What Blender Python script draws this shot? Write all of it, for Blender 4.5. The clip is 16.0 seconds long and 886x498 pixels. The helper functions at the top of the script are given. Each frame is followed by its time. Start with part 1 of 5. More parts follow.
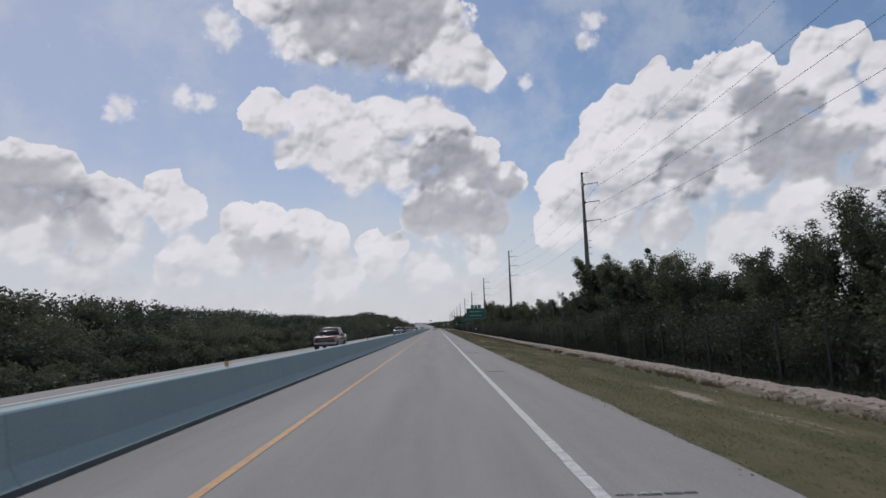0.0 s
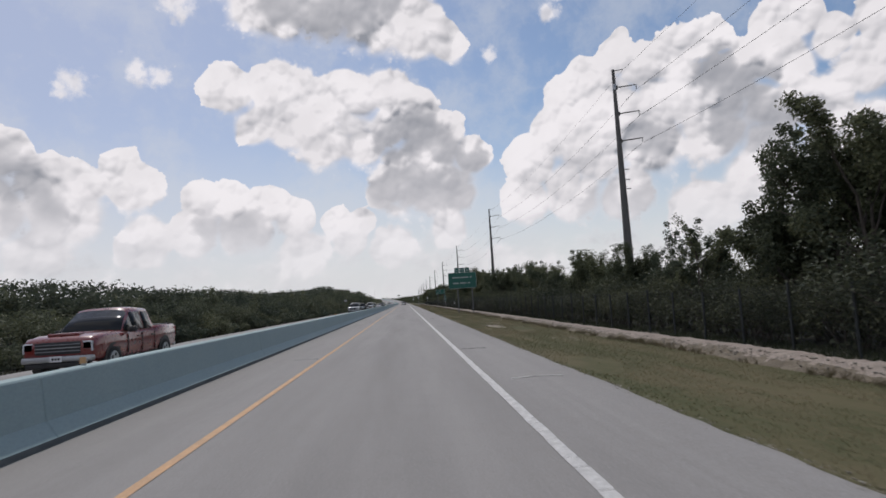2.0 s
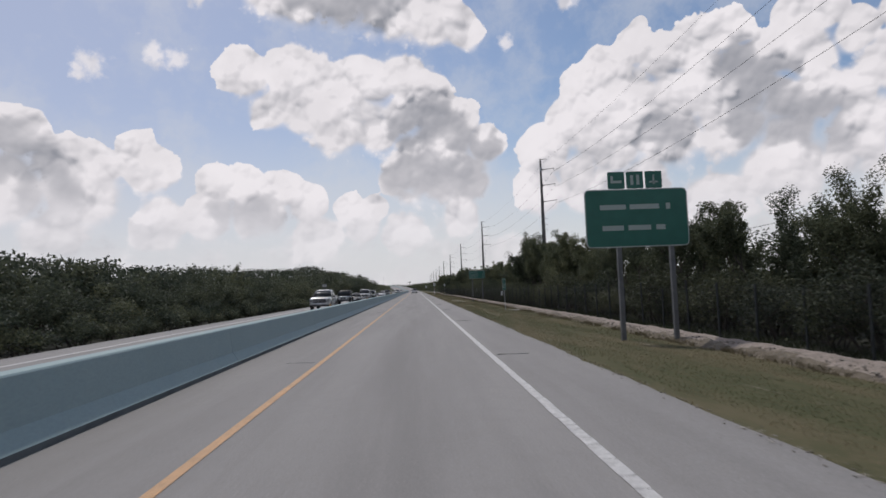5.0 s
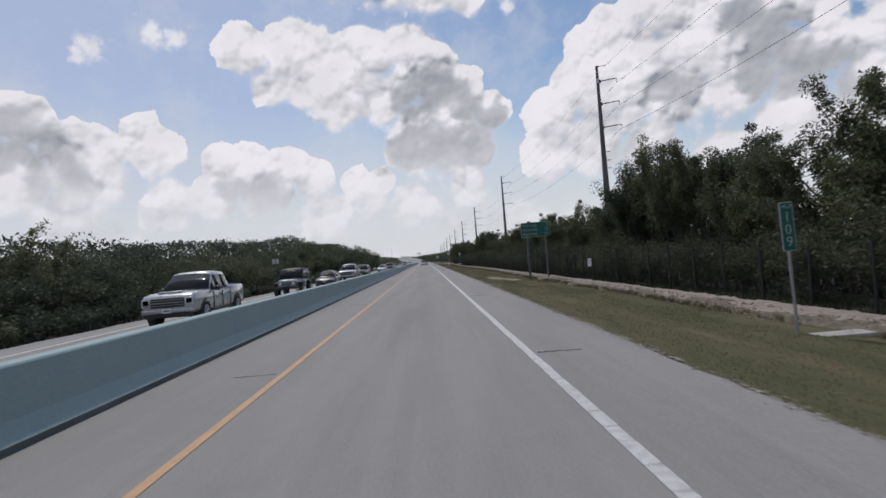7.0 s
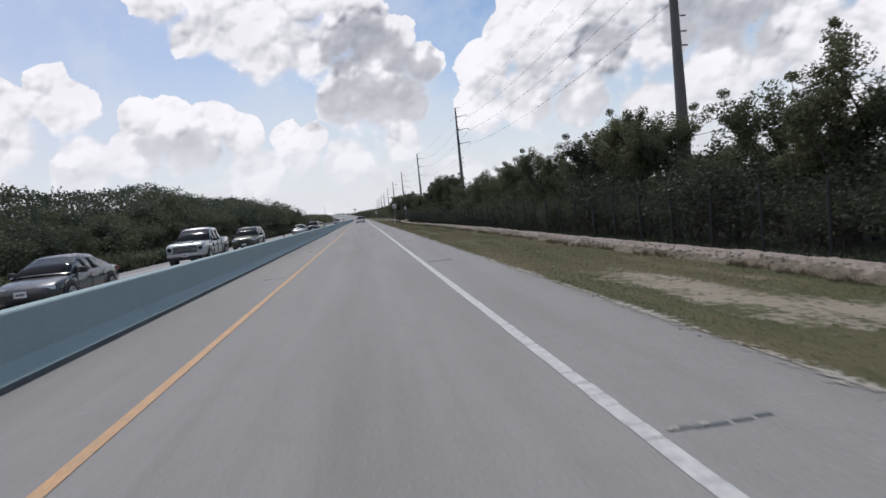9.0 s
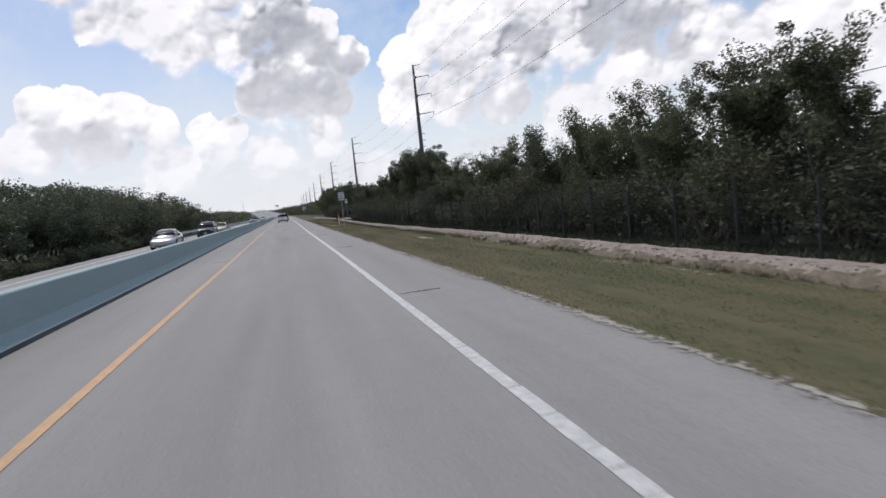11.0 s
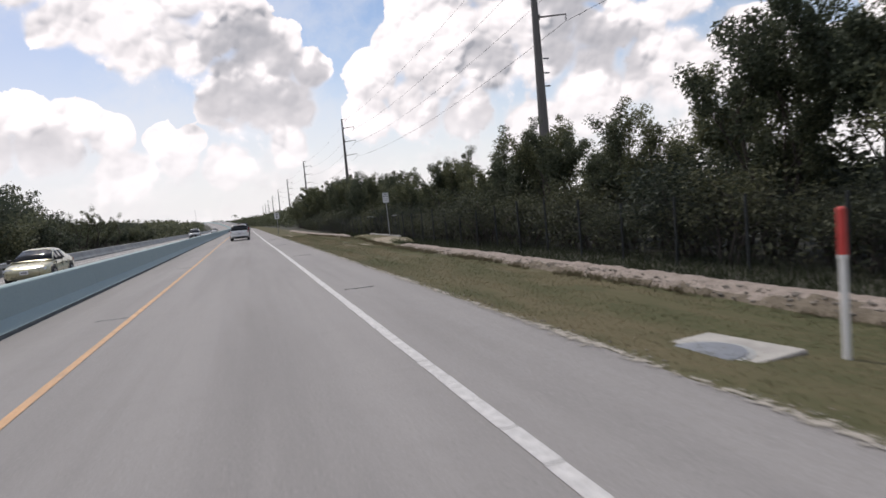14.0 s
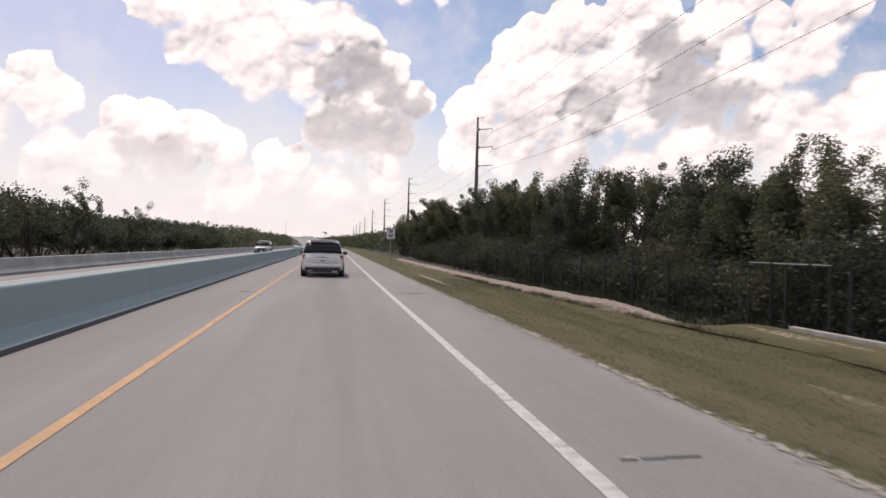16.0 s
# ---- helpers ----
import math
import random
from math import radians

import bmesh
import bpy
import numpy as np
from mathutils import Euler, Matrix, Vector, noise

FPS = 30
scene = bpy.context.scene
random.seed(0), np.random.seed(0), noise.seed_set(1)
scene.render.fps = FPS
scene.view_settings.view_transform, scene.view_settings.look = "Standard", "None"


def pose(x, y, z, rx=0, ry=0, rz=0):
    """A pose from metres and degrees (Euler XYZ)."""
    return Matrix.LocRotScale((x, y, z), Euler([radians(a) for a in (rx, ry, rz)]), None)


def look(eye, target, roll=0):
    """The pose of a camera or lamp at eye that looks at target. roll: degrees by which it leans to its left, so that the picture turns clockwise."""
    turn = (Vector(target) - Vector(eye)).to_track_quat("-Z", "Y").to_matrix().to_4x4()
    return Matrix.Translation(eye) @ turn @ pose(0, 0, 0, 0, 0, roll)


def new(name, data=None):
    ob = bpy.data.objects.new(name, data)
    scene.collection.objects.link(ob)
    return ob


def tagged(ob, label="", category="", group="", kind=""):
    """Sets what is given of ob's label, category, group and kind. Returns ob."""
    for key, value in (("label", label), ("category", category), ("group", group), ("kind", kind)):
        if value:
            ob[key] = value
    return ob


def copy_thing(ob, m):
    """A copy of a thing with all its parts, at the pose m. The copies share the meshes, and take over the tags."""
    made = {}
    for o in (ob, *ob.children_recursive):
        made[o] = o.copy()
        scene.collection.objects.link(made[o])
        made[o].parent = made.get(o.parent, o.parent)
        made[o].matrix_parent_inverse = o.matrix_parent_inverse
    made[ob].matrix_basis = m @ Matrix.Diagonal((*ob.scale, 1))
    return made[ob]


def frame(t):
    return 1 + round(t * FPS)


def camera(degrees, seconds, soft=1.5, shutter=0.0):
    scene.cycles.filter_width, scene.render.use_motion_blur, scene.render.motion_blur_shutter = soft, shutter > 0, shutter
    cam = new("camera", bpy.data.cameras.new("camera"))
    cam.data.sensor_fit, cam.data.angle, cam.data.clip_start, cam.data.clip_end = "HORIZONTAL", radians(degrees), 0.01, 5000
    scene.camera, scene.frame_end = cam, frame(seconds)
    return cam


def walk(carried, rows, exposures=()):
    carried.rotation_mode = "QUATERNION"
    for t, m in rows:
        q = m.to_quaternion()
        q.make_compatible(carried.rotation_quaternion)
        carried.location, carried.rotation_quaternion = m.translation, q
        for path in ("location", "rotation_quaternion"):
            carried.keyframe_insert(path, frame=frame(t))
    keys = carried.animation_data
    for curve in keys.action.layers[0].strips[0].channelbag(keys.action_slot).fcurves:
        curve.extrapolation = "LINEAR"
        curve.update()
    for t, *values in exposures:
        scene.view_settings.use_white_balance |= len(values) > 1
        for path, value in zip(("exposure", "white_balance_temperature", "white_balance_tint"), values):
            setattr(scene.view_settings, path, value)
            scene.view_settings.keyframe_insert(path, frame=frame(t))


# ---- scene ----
# ================= camera and its drive =================
cam = camera(72.4, 16.0, soft=1.6, shutter=0.1)
PATH = [
    (0, pose(0.235, 5.026, 1.675, 97.300, 1.992, -0.588)),
    (0.5, pose(0.324, 13.640, 1.626, 96.745, 3.008, -1.838)),
    (1, pose(0.376, 22.255, 1.596, 96.070, 3.546, -2.925)),
    (1.5, pose(0.360, 30.883, 1.582, 95.332, 3.637, -3.579)),
    (2, pose(0.280, 39.535, 1.581, 94.762, 3.531, -3.542)),
    (2.5, pose(0.176, 48.224, 1.595, 94.501, 3.187, -3.243)),
    (3, pose(0.082, 56.976, 1.630, 94.591, 2.493, -3.206)),
    (3.5, pose(0.040, 65.834, 1.665, 94.575, 2.153, -3.269)),
    (4, pose(-0.005, 74.796, 1.669, 94.332, 1.955, -3.256)),
    (6.5, pose(0.092, 120.128, 1.707, 91.971, 3.356, -0.953)),
    (7, pose(0.164, 129.293, 1.703, 90.932, 4.503, -1.560)),
    (7.5, pose(0.151, 138.585, 1.679, 89.679, 5.741, -2.659)),
    (8, pose(0.103, 148.000, 1.656, 88.476, 5.842, -4.185)),
    (8.5, pose(0.053, 157.542, 1.643, 87.178, 6.092, -5.757)),
    (9, pose(0.037, 167.216, 1.652, 86.174, 5.855, -7.583)),
    (11.5, pose(0.052, 216.230, 1.722, 84.822, 6.523, -15.791)),
    (12, pose(0.088, 226.137, 1.706, 84.582, 6.925, -16.760)),
    (12.5, pose(0.112, 236.140, 1.689, 84.833, 6.490, -17.687)),
    (13, pose(0.082, 246.228, 1.680, 85.073, 6.014, -18.197)),
    (13.5, pose(-0.030, 256.398, 1.680, 85.883, 4.667, -18.626)),
    (14, pose(-0.076, 266.637, 1.691, 86.001, 5.214, -18.133)),
    (14.5, pose(-0.065, 276.903, 1.700, 87.281, 3.840, -17.620)),
    (15, pose(-0.101, 287.189, 1.684, 88.279, 2.670, -16.254)),
    (15.5, pose(-0.191, 297.485, 1.655, 88.835, 1.005, -13.314)),
    (16, pose(-0.273, 307.786, 1.607, 89.734, -1.357, -10.189)),
]
walk(cam, PATH, exposures=[(0, -0.52, 6250, 11), (2, -0.34, 6450, 11), (4, -0.38, 6500, 12), (6.5, -0.4, 6300, 11), (9, -0.18, 6250, 10), (12.5, -0.02, 6350, 11), (14.5, 0.04, 6800, 14), (16, 0.04, 7150, 19)])

# ================= sun and sky =================
SUN_AZ, SUN_EL = -24.0, 57.0


def direction(az, el):
    a, e = radians(az), radians(el)
    return Vector((math.sin(a) * math.cos(e), math.cos(a) * math.cos(e), math.sin(e)))


sun = new("sun", bpy.data.lights.new("sun", "SUN"))
sun.data.energy, sun.data.angle, sun.data.color = 2.5, radians(0.8), (1.0, 0.95, 0.88)
sun.matrix_world = look(direction(SUN_AZ, SUN_EL) * 100, (0, 0, 0))

# cumulus: azimuth, elevation and radius of each puff, in degrees
CLOUDS = dict(
    overhead=[(-11.1, 28.1, 5.3), (-6.1, 28.8, 6.3), (-1.0, 27.0, 5.5), (2.4, 24.9, 3.5), (5.2, 23.6, 2.3), (-15.5, 29.1, 2.8), (-6.6, 32.9, 6.9)],
    wisps=[(-19.6, 26.4, 1.8), (-20.6, 27.0, 1.2), (-19.2, 25.2, 0.9), (-27.7, 19.1, 1.5), (-28.6, 18.4, 0.8), (-22.9, 20.4, 1.2), (-21.0, 20.3, 1.2), (16.2, 26.6, 1.2), (15.3, 24.9, 1.1), (9.3, 22.3, 0.9)],
    centre=[(-15.4, 19.6, 2.6), (-11.1, 20.1, 2.8), (-9.5, 17.8, 4.2), (-4.6, 18.9, 3.4), (-0.6, 19.7, 2.4), (1.3, 17.3, 3.3), (4.0, 15.6, 2.8), (-3.5, 15.3, 3.2), (7.0, 13.3, 2.3), (1.9, 11.9, 5.1), (5.2, 10.5, 3.2), (-0.3, 10.4, 3.3), (-13.3, 16.4, 2.3), (-6.8, 15.3, 3.2), (-0.8, 16.4, 2.6), (3.4, 13.6, 3.2)],
    west=[(-34.9, 13.4, 2.6), (-32.6, 13.2, 2.6), (-36.3, 12.3, 3.0), (-29.7, 11.2, 2.4), (-27.1, 11.1, 2.4), (-24.5, 12.8, 1.8), (-23.3, 10.9, 2.6), (-28.3, 8.9, 3.6), (-33.9, 9.0, 3.8), (-39.0, 11.5, 3.8), (-38.1, 7.8, 3.8)],
    low=[(-17.6, 9.8, 2.2), (-15.3, 9.9, 2.2), (-12.2, 9.9, 2.2), (-9.8, 8.3, 2.4), (-14.3, 7.3, 3.2), (-18.3, 7.0, 2.7), (-6.1, 7.8, 1.9), (-3.7, 7.7, 1.6), (-4.8, 6.1, 2.4), (-1.0, 5.0, 2.7), (-9.1, 5.1, 3.2), (4.5, 6.7, 2.4), (-22.5, 6.2, 3.0), (-30.2, 5.1, 3.2)],
    east=[(16.4, 17.8, 2.6), (18.6, 19.1, 2.6), (21.2, 20.4, 2.2), (21.6, 22.0, 1.0), (23.6, 19.3, 2.4), (26.5, 20.3, 2.3), (28.9, 20.5, 2.1), (25.8, 16.8, 4.1), (19.9, 16.1, 4.3), (15.4, 14.6, 3.1), (12.9, 12.2, 3.1), (18.6, 12.5, 4.4), (23.5, 12.9, 4.2), (30.3, 17.0, 3.3), (11.9, 8.8, 2.9), (16.3, 9.3, 3.7), (21.3, 8.6, 3.1), (29.1, 13.6, 4.1), (33.2, 12.0, 2.8), (32.2, 18.0, 2.6), (31.4, 14.6, 3.2)],
    far_east=[(34.0, 20.5, 2.2), (36.0, 20.4, 2.0), (38.1, 18.6, 2.2), (34.9, 17.4, 2.7), (37.8, 14.1, 2.2), (35.3, 14.2, 2.7), (40.6, 15.8, 3.3), (42.4, 19.0, 3.2)],
    beyond=[(32.7, 8.7, 4.5), (39.1, 10.0, 4.7), (45.3, 10.1, 4.9), (50.2, 6.4, 5.3), (55.6, 7.7, 5.7), (54.0, 1.3, 5.2), (41.8, 3.8, 3.9), (27.4, 6.4, 3.6), (60.1, 4.2, 6.2)],
)
GREY = [(2.0, 15.5, 2.6), (-0.4, 15.0, 1.9), (4.4, 14.2, 1.6), (-1.4, 10.6, 2.2), (2.6, 10.5, 2.7), (6.0, 10.0, 2.0), (6.9, 12.4, 1.6), (-5.3, 28.0, 4.2), (-9.5, 28.2, 3.4), (-1.5, 28.5, 3.2), (-32.6, 12.2, 2.3), (-35.0, 11.6, 2.6), (-30.7, 8.6, 2.2),
        (-13.8, 7.4, 2.0), (-16.4, 7.2, 1.8), (-24.6, 5.5, 1.6), (29.6, 18.0, 1.8), (31.6, 16.2, 2.0), (33.2, 12.9, 2.5), (35.4, 12.0, 2.3), (30.2, 13.4, 1.8), (19.4, 6.9, 2.3), (22.8, 6.8, 2.2), (23.4, 12.6, 1.9)]


class Nodes:
    """Short hand for node trees."""

    def __init__(self, tree):
        self.tree = tree
        self.n, self.l = tree.nodes, tree.links

    def put(self, sock, value):
        if isinstance(value, bpy.types.NodeSocket):
            self.l.new(value, sock)
        else:
            sock.default_value = value

    def math(self, op, a, b=0.0, c=0.0, clamp=False):
        m = self.n.new("ShaderNodeMath")
        m.operation, m.use_clamp = op, clamp
        for s, q in zip(m.inputs, (a, b, c)):
            self.put(s, q)
        return m.outputs[0]

    def vec(self, op, a, b=(0, 0, 0), scale=None):
        m = self.n.new("ShaderNodeVectorMath")
        m.operation = op
        self.put(m.inputs[0], a)
        self.put(m.inputs[1], b)
        if scale is not None:
            self.put(m.inputs["Scale"], scale)
        return m.outputs["Value"] if op in ("DISTANCE", "DOT_PRODUCT", "LENGTH") else m.outputs[0]

    def noise(self, v, scale, detail=4.0, rough=0.55, color=False):
        m = self.n.new("ShaderNodeTexNoise")
        self.put(m.inputs["Vector"], v)
        for k, q in (("Scale", scale), ("Detail", detail), ("Roughness", rough)):
            m.inputs[k].default_value = q
        return m.outputs["Color" if color else "Fac"]

    def voronoi(self, v, scale, feature="SMOOTH_F1", smooth=0.4):
        m = self.n.new("ShaderNodeTexVoronoi")
        m.feature = feature
        self.put(m.inputs["Vector"], v)
        m.inputs["Scale"].default_value = scale
        if feature == "SMOOTH_F1":
            m.inputs["Smoothness"].default_value = smooth
        return m.outputs["Distance"]

    def ramp(self, f, lo, hi, a=0.0, b=1.0, smooth=True):
        m = self.n.new("ShaderNodeMapRange")
        m.interpolation_type = "SMOOTHSTEP" if smooth else "LINEAR"
        for s, q in zip(m.inputs, (f, lo, hi, a, b)):
            self.put(s, q)
        return m.outputs[0]

    def mix(self, f, a, b, kind="MIX"):
        m = self.n.new("ShaderNodeMix")
        m.data_type, m.blend_type = "RGBA", kind
        self.put(m.inputs[0], f)
        self.put(m.inputs[6], a if isinstance(a, bpy.types.NodeSocket) else (*a, 1))
        self.put(m.inputs[7], b if isinstance(b, bpy.types.NodeSocket) else (*b, 1))
        return m.outputs[2]

    def split(self, v):
        m = self.n.new("ShaderNodeSeparateXYZ")
        self.put(m.inputs[0], v)
        return m.outputs


world = bpy.data.worlds.new("sky")
scene.world = world
world.use_nodes = True
N = Nodes(world.node_tree)
N.n.clear()
D = N.n.new("ShaderNodeTexCoord").outputs["Generated"]
D = N.vec("NORMALIZE", D)
sky = N.n.new("ShaderNodeTexSky")
sky.sky_type, sky.sun_disc = "NISHITA", False
sky.sun_elevation, sky.sun_rotation = radians(SUN_EL), radians(SUN_AZ)
sky.air_density, sky.dust_density, sky.ozone_density = 1.0, 0.6, 1.6
blue = N.vec("SCALE", sky.outputs[0], scale=0.12)
up = N.split(D)[2]
ahead = N.split(D)[1]
# large and small turbulence of the cloud edges
W1 = N.vec("SUBTRACT", N.noise(D, 10, 3, 0.5, True), (0.5, 0.5, 0.5))
W2 = N.vec("SUBTRACT", N.noise(D, 60, 3, 0.5, True), (0.5, 0.5, 0.5))
DV = N.vec("ADD", D, N.vec("SCALE", W1, scale=0.03))
DC = N.vec("ADD", DV, N.vec("SCALE", W2, scale=0.006))
DW = N.vec("ADD", DV, N.vec("SCALE", W2, scale=0.018))


def puffs_at(vector, rows, least=0.0):
    out = None
    for az, el, r in rows:
        if r < least:
            continue
        f = N.math("MULTIPLY_ADD", N.vec("DISTANCE", vector, direction(az, el)), -1 / radians(r), 1.0)
        out = f if out is None else N.math("SMOOTH_MAX", out, f, 0.2)
    return out


EVERY = [row for key, rows in CLOUDS.items() if key != "wisps" for row in rows]
# heaped puffs of four sizes, and how far each is turned to the light
SIZES = ((14, 0.022, 1.0), (32, 0.011, 0.95), (72, 0.005, 0.6), (160, 0.0024, 0.34))


def heap(vector, sizes):
    out = 0.0
    for k, d, w in sizes:
        out = N.math("MULTIPLY_ADD", N.voronoi(vector, k, "F1"), -w, out)
    return out


fluff = N.math("SUBTRACT", N.noise(D, 70, 6, 0.62), 0.5)
soft_fluff = N.math("SUBTRACT", N.noise(D, 11, 4, 0.5), 0.5)
H = N.math("ADD", heap(DC, SIZES), 1.42)
BROAD = N.math("ADD", heap(DV, SIZES[:2]), 0.95)
relief = 0.0
for k, d, w in SIZES[:3]:
    turned = N.math("SUBTRACT", N.voronoi(N.vec("ADD", DC, (-0.4 * d, 0.0, d)), k, smooth=0.3), N.voronoi(DC, k, smooth=0.3))
    relief = N.math("MULTIPLY_ADD", turned, 1.5 * w, relief)
P = N.ramp(puffs_at(DV, EVERY), -0.3, 0.5, -0.5, 1.0)
F = N.math("MULTIPLY_ADD", fluff, 0.14, N.math("ADD", P, H))
F = N.math("MAXIMUM", F, N.math("ADD", P, N.math("MULTIPLY", BROAD, 0.6)))
# a bank of far cumulus stands low over the horizon
bank = N.math("MULTIPLY_ADD", N.noise(N.vec("MULTIPLY", DV, (1.0, 1.0, 1.7)), 9, 5, 0.55), 2.2, -0.42)
bank = N.math("MULTIPLY_ADD", H, 0.4, bank)
bank = N.math("SUBTRACT", bank, N.ramp(up, 0.05, 0.2, 0.0, 1.5))
F = N.math("MAXIMUM", F, bank)
# the cloud cover goes on, uneven, behind and overhead
rest = N.math("MULTIPLY_ADD", N.noise(D, 3.2, 6, 0.55), 4.0, -1.75)
rest = N.math("SUBTRACT", rest, N.ramp(ahead, 0.1, 0.5, 0.0, 4.0))
F = N.math("MAXIMUM", F, rest)
# what lies between a part of a cloud and the sun shades it
U = N.ramp(puffs_at(N.vec("ADD", DV, (-0.014, 0.0, 0.04)), EVERY, 1.5), -0.3, 0.5, -0.5, 1.0)
U = N.math("SUBTRACT", U, P)
# upper edges are crisp, bases and flanks fade out
cover = N.ramp(F, 0.22, N.ramp(U, -0.5, 0.5, 0.38, 1.15))
thin = N.math("MULTIPLY_ADD", fluff, 1.3, puffs_at(DW, CLOUDS["wisps"]))
thin = N.math("MULTIPLY", N.ramp(thin, 0.0, 0.75), 0.85)
cover = N.math("MAXIMUM", cover, thin)
under = N.ramp(N.math("MULTIPLY_ADD", soft_fluff, 1.2, N.math("MULTIPLY_ADD", BROAD, -0.4, U)), -0.6, 0.9)
G = N.ramp(puffs_at(DV, GREY), -0.75, 0.6)
core = N.ramp(N.math("MULTIPLY_ADD", BROAD, -0.5, G), 0.0, 0.95)
low = N.ramp(up, 0.08, 0.24, 0.35, 1.0)
shade = N.math("ADD", N.math("MULTIPLY", under, 0.34), N.math("MULTIPLY", N.math("MULTIPLY", core, low), 0.62))
# the sun stands beyond the clouds: thin edges shine, thick parts are grey
shade = N.math("MULTIPLY", shade, N.ramp(F, 0.1, 0.9, 0.05, 1.0))
# single puffs stand out, most of all round the shaded parts
edge = N.math("ADD", 0.42, N.math("MULTIPLY", N.ramp(core, 0.0, 0.35), N.ramp(core, 0.6, 1.0, 0.35, -0.25)))
shade = N.math("SUBTRACT", shade, N.math("MULTIPLY", N.math("MULTIPLY", relief, edge), low))
shade = N.math("ADD", shade, 0.0, clamp=True)
body = N.noise(DV, 13, 5, 0.55)
white = N.mix(N.ramp(body, 0.36, 0.62), (1.0, 0.965, 0.985), (1.1, 1.06, 1.08))
cloud = N.mix(shade, white, (0.36, 0.375, 0.42))
# pale haze towards the horizon
pale = N.mix(N.ramp(N.split(D)[0], -0.6, 0.4, 0.6, 0.0), blue, (0.62, 0.66, 0.84))
haze = N.ramp(up, 0.0, 0.3, 0.95, 0.0)
air = N.mix(haze, pale, (0.86, 0.865, 0.885))
air = N.mix(N.math("MULTIPLY", N.ramp(N.noise(DW, 9, 5, 0.6), 0.40, 0.68), 0.4), air, (0.8, 0.82, 0.86))
soft = N.math("MULTIPLY", cover, N.ramp(up, 0.0, 0.16, 0.45, 1.0))
sight = N.mix(soft, air, cloud)
bg = N.n.new("ShaderNodeBackground")
N.l.new(sight, bg.inputs[0])
bg.inputs[1].default_value = 1.0
N.l.new(bg.outputs[0], N.n.new("ShaderNodeOutputWorld").inputs[0])


# ================= materials =================
def material(name, base, rough=0.7, metal=0.0, vary=0.25, scale=3.0, fine=40.0, bump=0.2, second=None, spread=0.3, each=0.0, spec=0.5):
    """A surface with stains at one scale, grain at another and a fine relief. second: another colour that shows in patches."""
    m = bpy.data.materials.new(name)
    m.use_nodes = True
    k = Nodes(m.node_tree)
    s = k.n["Principled BSDF"]
    v = k.n.new("ShaderNodeTexCoord").outputs["Object"]
    a, b = k.noise(v, scale, 5, 0.6), k.noise(v, fine, 3, 0.6)
    col = k.mix(k.ramp(a, 0.5 - spread, 0.5 + spread), base, second or tuple(c * (1 - vary) for c in base))
    col = k.mix(k.math("MULTIPLY", k.ramp(b, 0.35, 0.75), vary), col, tuple(c * 0.55 for c in base))
    if each:
        r = k.n.new("ShaderNodeObjectInfo").outputs["Random"]
        col = k.mix(1.0, col, k.mix(r, (1 - each,) * 3, (1 + each * 0.6,) * 3), "MULTIPLY")
    k.put(s.inputs["Base Color"], col)
    k.put(s.inputs["Roughness"], k.ramp(a, 0.2, 0.8, max(0.03, rough - 0.08), min(1.0, rough + 0.08)))
    s.inputs["Metallic"].default_value = metal
    s.inputs["Specular IOR Level"].default_value = spec
    if bump:
        q = k.n.new("ShaderNodeBump")
        q.inputs["Strength"].default_value, q.inputs["Distance"].default_value = bump, 0.02
        k.l.new(b, q.inputs["Height"])
        k.l.new(q.outputs[0], s.inputs["Normal"])
    return m


def leaf_material(name, base, second, single=False):
    m = bpy.data.materials.new(name)
    m.use_nodes = True
    k = Nodes(m.node_tree)
    s = k.n["Principled BSDF"]
    isl = k.n.new("ShaderNodeNewGeometry").outputs["Random Per Island"]
    ob = k.n.new("ShaderNodeObjectInfo").outputs["Random"]
    col = k.mix(isl, base, second)
    if not single:
        col = k.mix(1.0, col, k.mix(ob, (0.6, 0.66, 0.68), (1.35, 1.27, 1.08)), "MULTIPLY")
    k.put(s.inputs["Base Color"], col)
    s.inputs["Roughness"].default_value = 0.65
    s.inputs["Specular IOR Level"].default_value = 0.2
    t = k.n.new("ShaderNodeBsdfTranslucent")
    k.l.new(col, t.inputs[0])
    x = k.n.new("ShaderNodeMixShader")
    x.inputs[0].default_value = 0.28
    k.l.new(s.outputs[0], x.inputs[1])
    k.l.new(t.outputs[0], x.inputs[2])
    k.l.new(x.outputs[0], k.n["Material Output"].inputs[0])
    return m


def grass_material():
    """Grass that turns from green to straw in patches along the road."""
    m = leaf_material("grass_blade", (0.125, 0.135, 0.07), (0.175, 0.172, 0.095), True)
    k = Nodes(m.node_tree)
    s = k.n["Principled BSDF"]
    v = k.n.new("ShaderNodeTexCoord").outputs["Object"]
    green = s.inputs["Base Color"].links[0].from_socket
    dry = k.noise(k.vec("MULTIPLY", v, (1.0, 0.14, 1.0)), 0.8, 5, 0.6)
    tuft = k.noise(v, 4.0, 4, 0.6)
    col = k.mix(k.ramp(k.math("MULTIPLY_ADD", tuft, 0.5, dry), 0.58, 0.9), green, (0.27, 0.225, 0.14))
    k.put(s.inputs["Base Color"], col)
    k.put(k.n["Translucent BSDF"].inputs[0], col)
    return m


